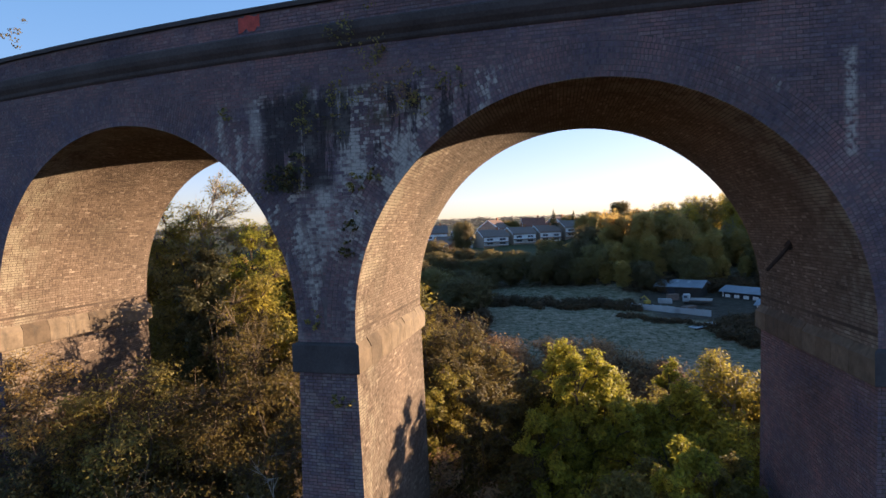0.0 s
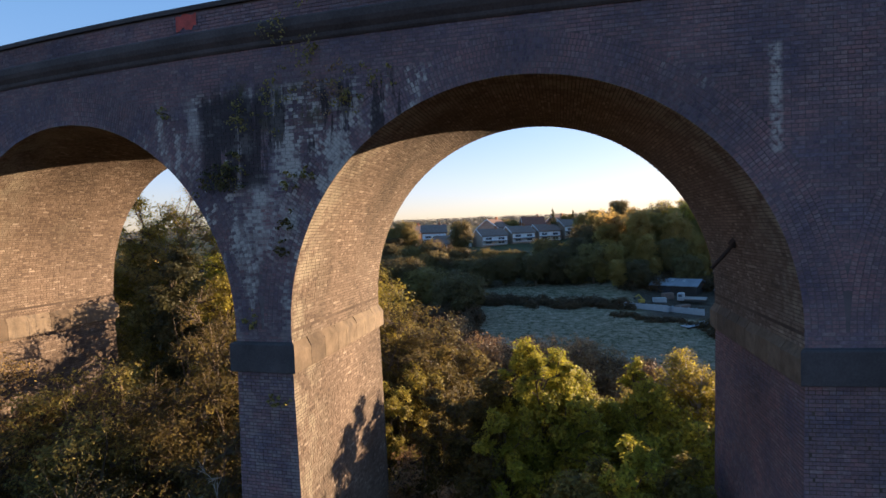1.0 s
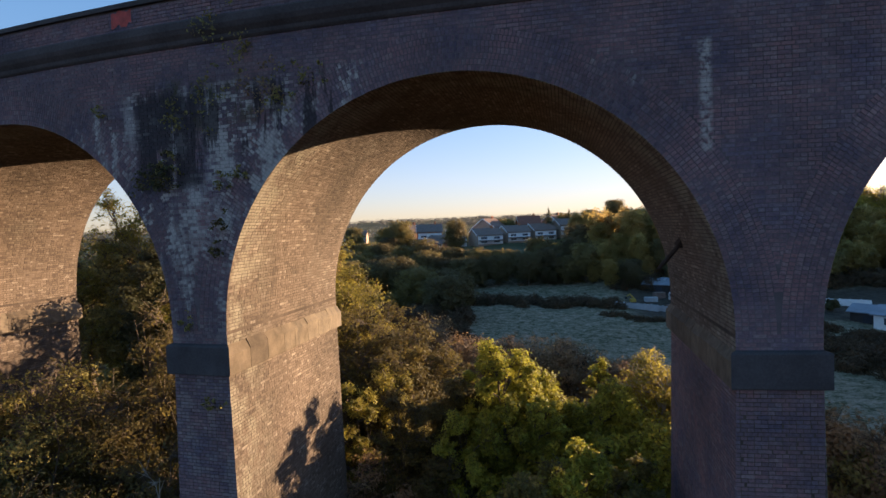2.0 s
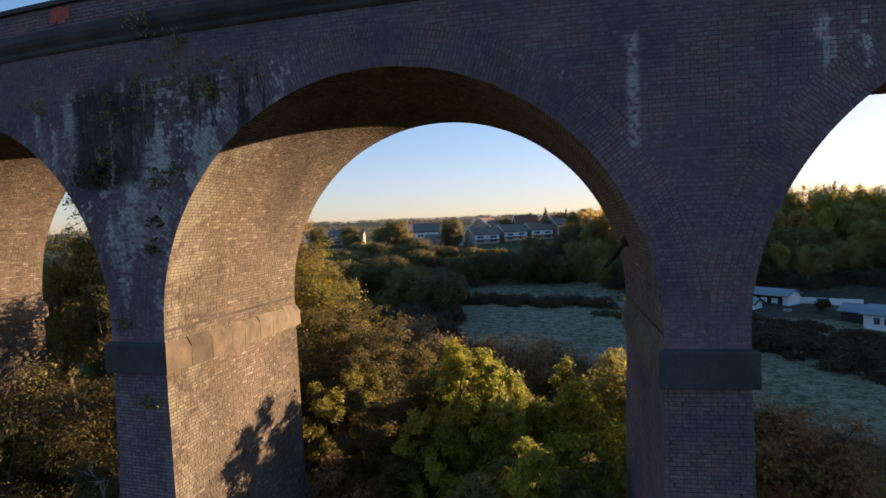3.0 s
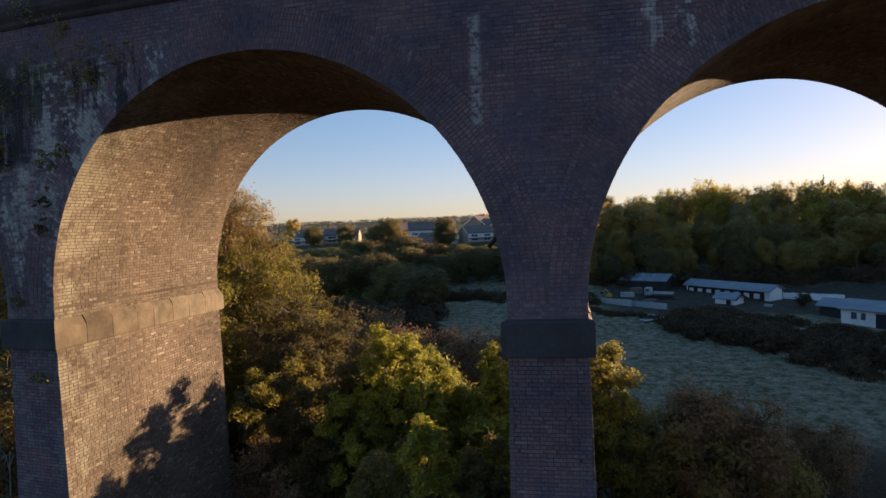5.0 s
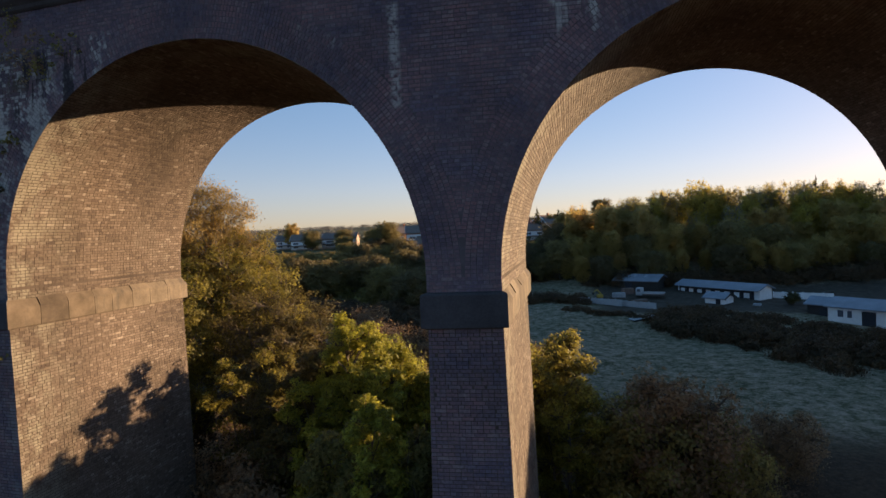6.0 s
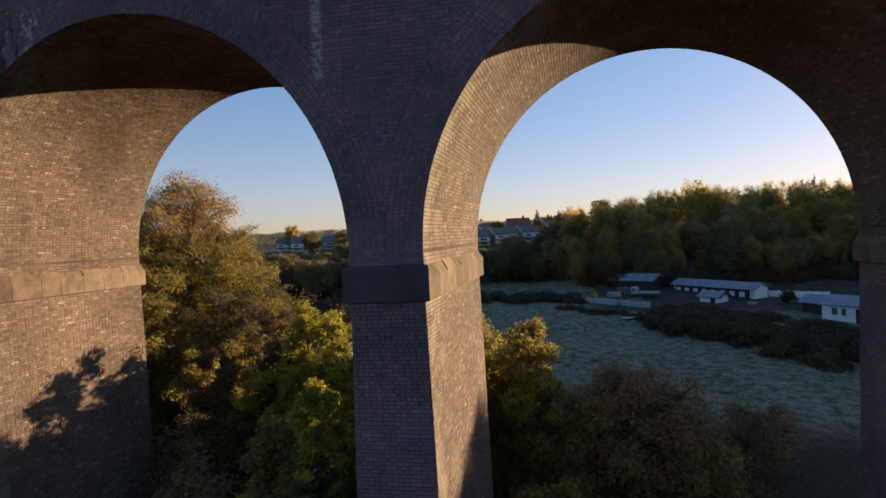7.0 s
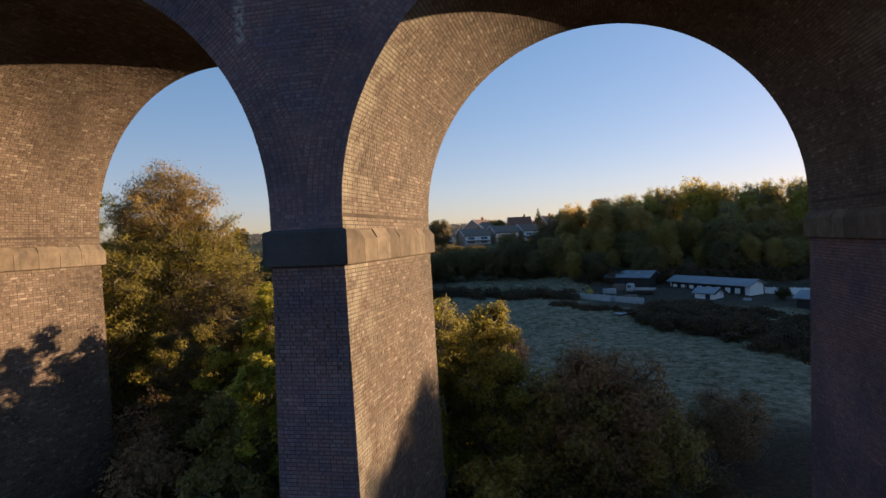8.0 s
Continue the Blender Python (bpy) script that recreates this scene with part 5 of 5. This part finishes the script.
conifer(42.0, 82.0, 16.5, 2.0, 83)
conifer(43.0, 82.0, 15.6, 1.7, 84)
conifer(40.9, 82.0, 15.2, 1.6, 85)


# ---------------------------------------------------------------- brickwork, piece by piece
rng = np.random.RandomState(5)


def face_courses(z0, z1):
    return [(i, z0 + (i + 0.5) * COURSE) for i in range(int((z1 - z0) / COURSE))]


def spandrel_bricks():
    spans = []
    outer = RADIUS + RING
    for row, z in face_courses(IMPOST + 0.54, CORNICE):
        for c, d in zip(CENTRES[:-1], CENTRES[1:]):
            dz = z - SPRING
            cut = (RADIUS if dz < 0.02 else math.sqrt(outer ** 2 - dz ** 2)) if dz < outer else 0.0
            a, b = c + cut, d - cut
            if b - a > 0.08:
                spans.append((row, z, a, b))
    x, z, h = courses(spans, rng)
    centre = np.stack([x, np.zeros_like(x), z], 1)
    return brick_arrays(centre, (1, 0, 0), (0, 0, 1), (0, -1, 0), h, (COURSE - JOINT) / 2, rng)


def ring_bricks():
    chunks = []
    for c in CENTRES[1:4]:
        for k in range(7):
            r = RADIUS + (k + 0.5) * LONG / 2
            count = int((math.pi * r + 0.2) / COURSE)
            a = (np.arange(count) + 0.5) / count * math.pi
            keep = np.ones(count, bool)
            # rings of neighbouring arches meet over the piers
            x = c - r * np.cos(a)
            z = SPRING + r * np.sin(a)
            mid = np.abs(x - c) < SPACING / 2 - 0.02
            keep &= mid
            x, z, a = x[keep], z[keep], a[keep]
            tang = np.stack([np.sin(a), np.zeros_like(a), np.cos(a)], 1)
            rad = np.stack([-np.cos(a), np.zeros_like(a), np.sin(a)], 1)
            centre = np.stack([x, np.full_like(x, -0.001), z], 1)
            chunks.append(brick_arrays(centre, tang, rad, (0, -1, 0), (math.pi * r / count - JOINT) / 2, (LONG / 2 - JOINT) / 2, rng))
    return join(chunks)


def parapet_bricks():
    spans = [(row, z, WEST + 4, EAST - 6) for row, z in face_courses(15.33, 15.74)]
    x, z, h = courses(spans, rng)
    centre = np.stack([x, np.full_like(x, -0.038), z], 1)
    return brick_arrays(centre, (1, 0, 0), (0, 0, 1), (0, -1, 0), h, (COURSE - JOINT) / 2, rng)


for name, arrays in (("spandrel_bricks", spandrel_bricks()), ("arch_ring_bricks", ring_bricks()), ("parapet_bricks", parapet_bricks())):
    v, f = arrays
    tagged(part_of(name, mesh_of(name, bend(v), f, BRICK_FACE), viaduct, "sooty brick facework"), kind="stuff")


def vault_bricks(c):
    """Courses run through the vault from face to face."""
    count = int(math.pi * RADIUS / COURSE)
    spans = [(row, row, 0.0, DEPTH) for row in range(count)]
    y, row, h = courses(spans, rng)
    a = (row + 0.5) / count * math.pi
    x, z = c - RADIUS * np.cos(a), SPRING + RADIUS * np.sin(a)
    tang = np.stack([np.sin(a), np.zeros_like(a), np.cos(a)], 1)
    inward = np.stack([np.cos(a), np.zeros_like(a), -np.sin(a)], 1)
    vault = brick_arrays(np.stack([x, y, z], 1), (0, 1, 0), tang, inward, h, (COURSE - JOINT) / 2, rng)
    spans = [(row, z, 0.0, DEPTH) for row, z in face_courses(IMPOST + 0.54, SPRING)]
    y, z, h = courses(spans, rng)
    chunks = [vault]
    for side in (-1, 1):
        chunks.append(brick_arrays(np.stack([np.full_like(y, c + side * RADIUS), y, z], 1), (0, 1, 0), (0, 0, 1), (-side, 0, 0), h, (COURSE - JOINT) / 2, rng))
    return join(chunks)


for c, vault in list(zip(CENTRES, VAULTS))[1:4]:
    v, f = vault_bricks(c)
    tagged(part_of("vault_bricks", mesh_of("vault_bricks", bend(v), f, BRICK_BARREL), vault), kind="stuff")


def pier_bricks(p, front_from):
    """The two flanks and the front of one pier; the front above front_from is laid brick by brick further down."""
    spans = [(row, z, 0.0, DEPTH) for row, z in face_courses(LOW, IMPOST)]
    y, z, h = courses(spans, rng)
    half = HALF + 0.02 * (9.02 - z)
    flank = []
    for side in (-1, 1):
        flank.append(brick_arrays(np.stack([p + side * half, y, z], 1), (0, 1, 0), (-0.02 * side, 0, 1), (side, 0, 0.02), h, (COURSE - JOINT) / 2, rng))
    spans = [(row, z, p - pier_half(z), p + pier_half(z)) for row, z in face_courses(LOW, IMPOST) if z < front_from]
    x, z, h = courses(spans, rng)
    front = brick_arrays(np.stack([x, np.zeros_like(x), z], 1), (1, 0, 0), (0, 0, 1), (0, -1, 0), h, (COURSE - JOINT) / 2, rng)
    return flank, front


SINGLE_FROM = 7.3
for i, (p, pier) in enumerate(zip(PIERS, PIER_PARTS)):
    flank, front = pier_bricks(p, SINGLE_FROM if i == 2 else 99.0)
    # west flanks take the face brick, east flanks the browner vault brick
    for (v, f), bricks, name in ((flank[0], BRICK_FACE, "west_bricks"), (flank[1], BRICK_BARREL, "east_bricks")):
        tagged(part_of(name, mesh_of(name, bend(v), f, bricks), pier), kind="stuff")
    tagged(part_of("front_bricks", mesh_of("front_bricks", bend(front[0]), front[1], BRICK_FACE), pier), kind="stuff")

# the front of the pier that the camera passes nearest, each brick by itself
p, pier = PIERS[2], PIER_PARTS[2]
SHAPES = {}
spans = [(row, z, p - pier_half(z), p + pier_half(z)) for row, z in face_courses(LOW, IMPOST) if z >= SINGLE_FROM]
for x, z, h in zip(*courses(spans, rng)):
    key = round(float(h), 3)
    if key not in SHAPES:
        v, f = brick_arrays([(0, 0, 0)], (1, 0, 0), (0, 0, 1), (0, -1, 0), [key], (COURSE - JOINT) / 2, rng, 0.0)
        SHAPES[key] = mesh_of("brick", v, f, BRICK_FACE)
    brick = part_of("brick", SHAPES[key], pier)
    q = bend([(x, rng.uniform(-0.003, 0.003), z)])[0]
    brick.location = q

# ---------------------------------------------------------------- to true size
for ob in [o for o in scene.objects if o.parent is None and o.type in ("MESH", "EMPTY")]:
    ob.matrix_world = Matrix.Scale(TRUE, 4) @ ob.matrix_basis
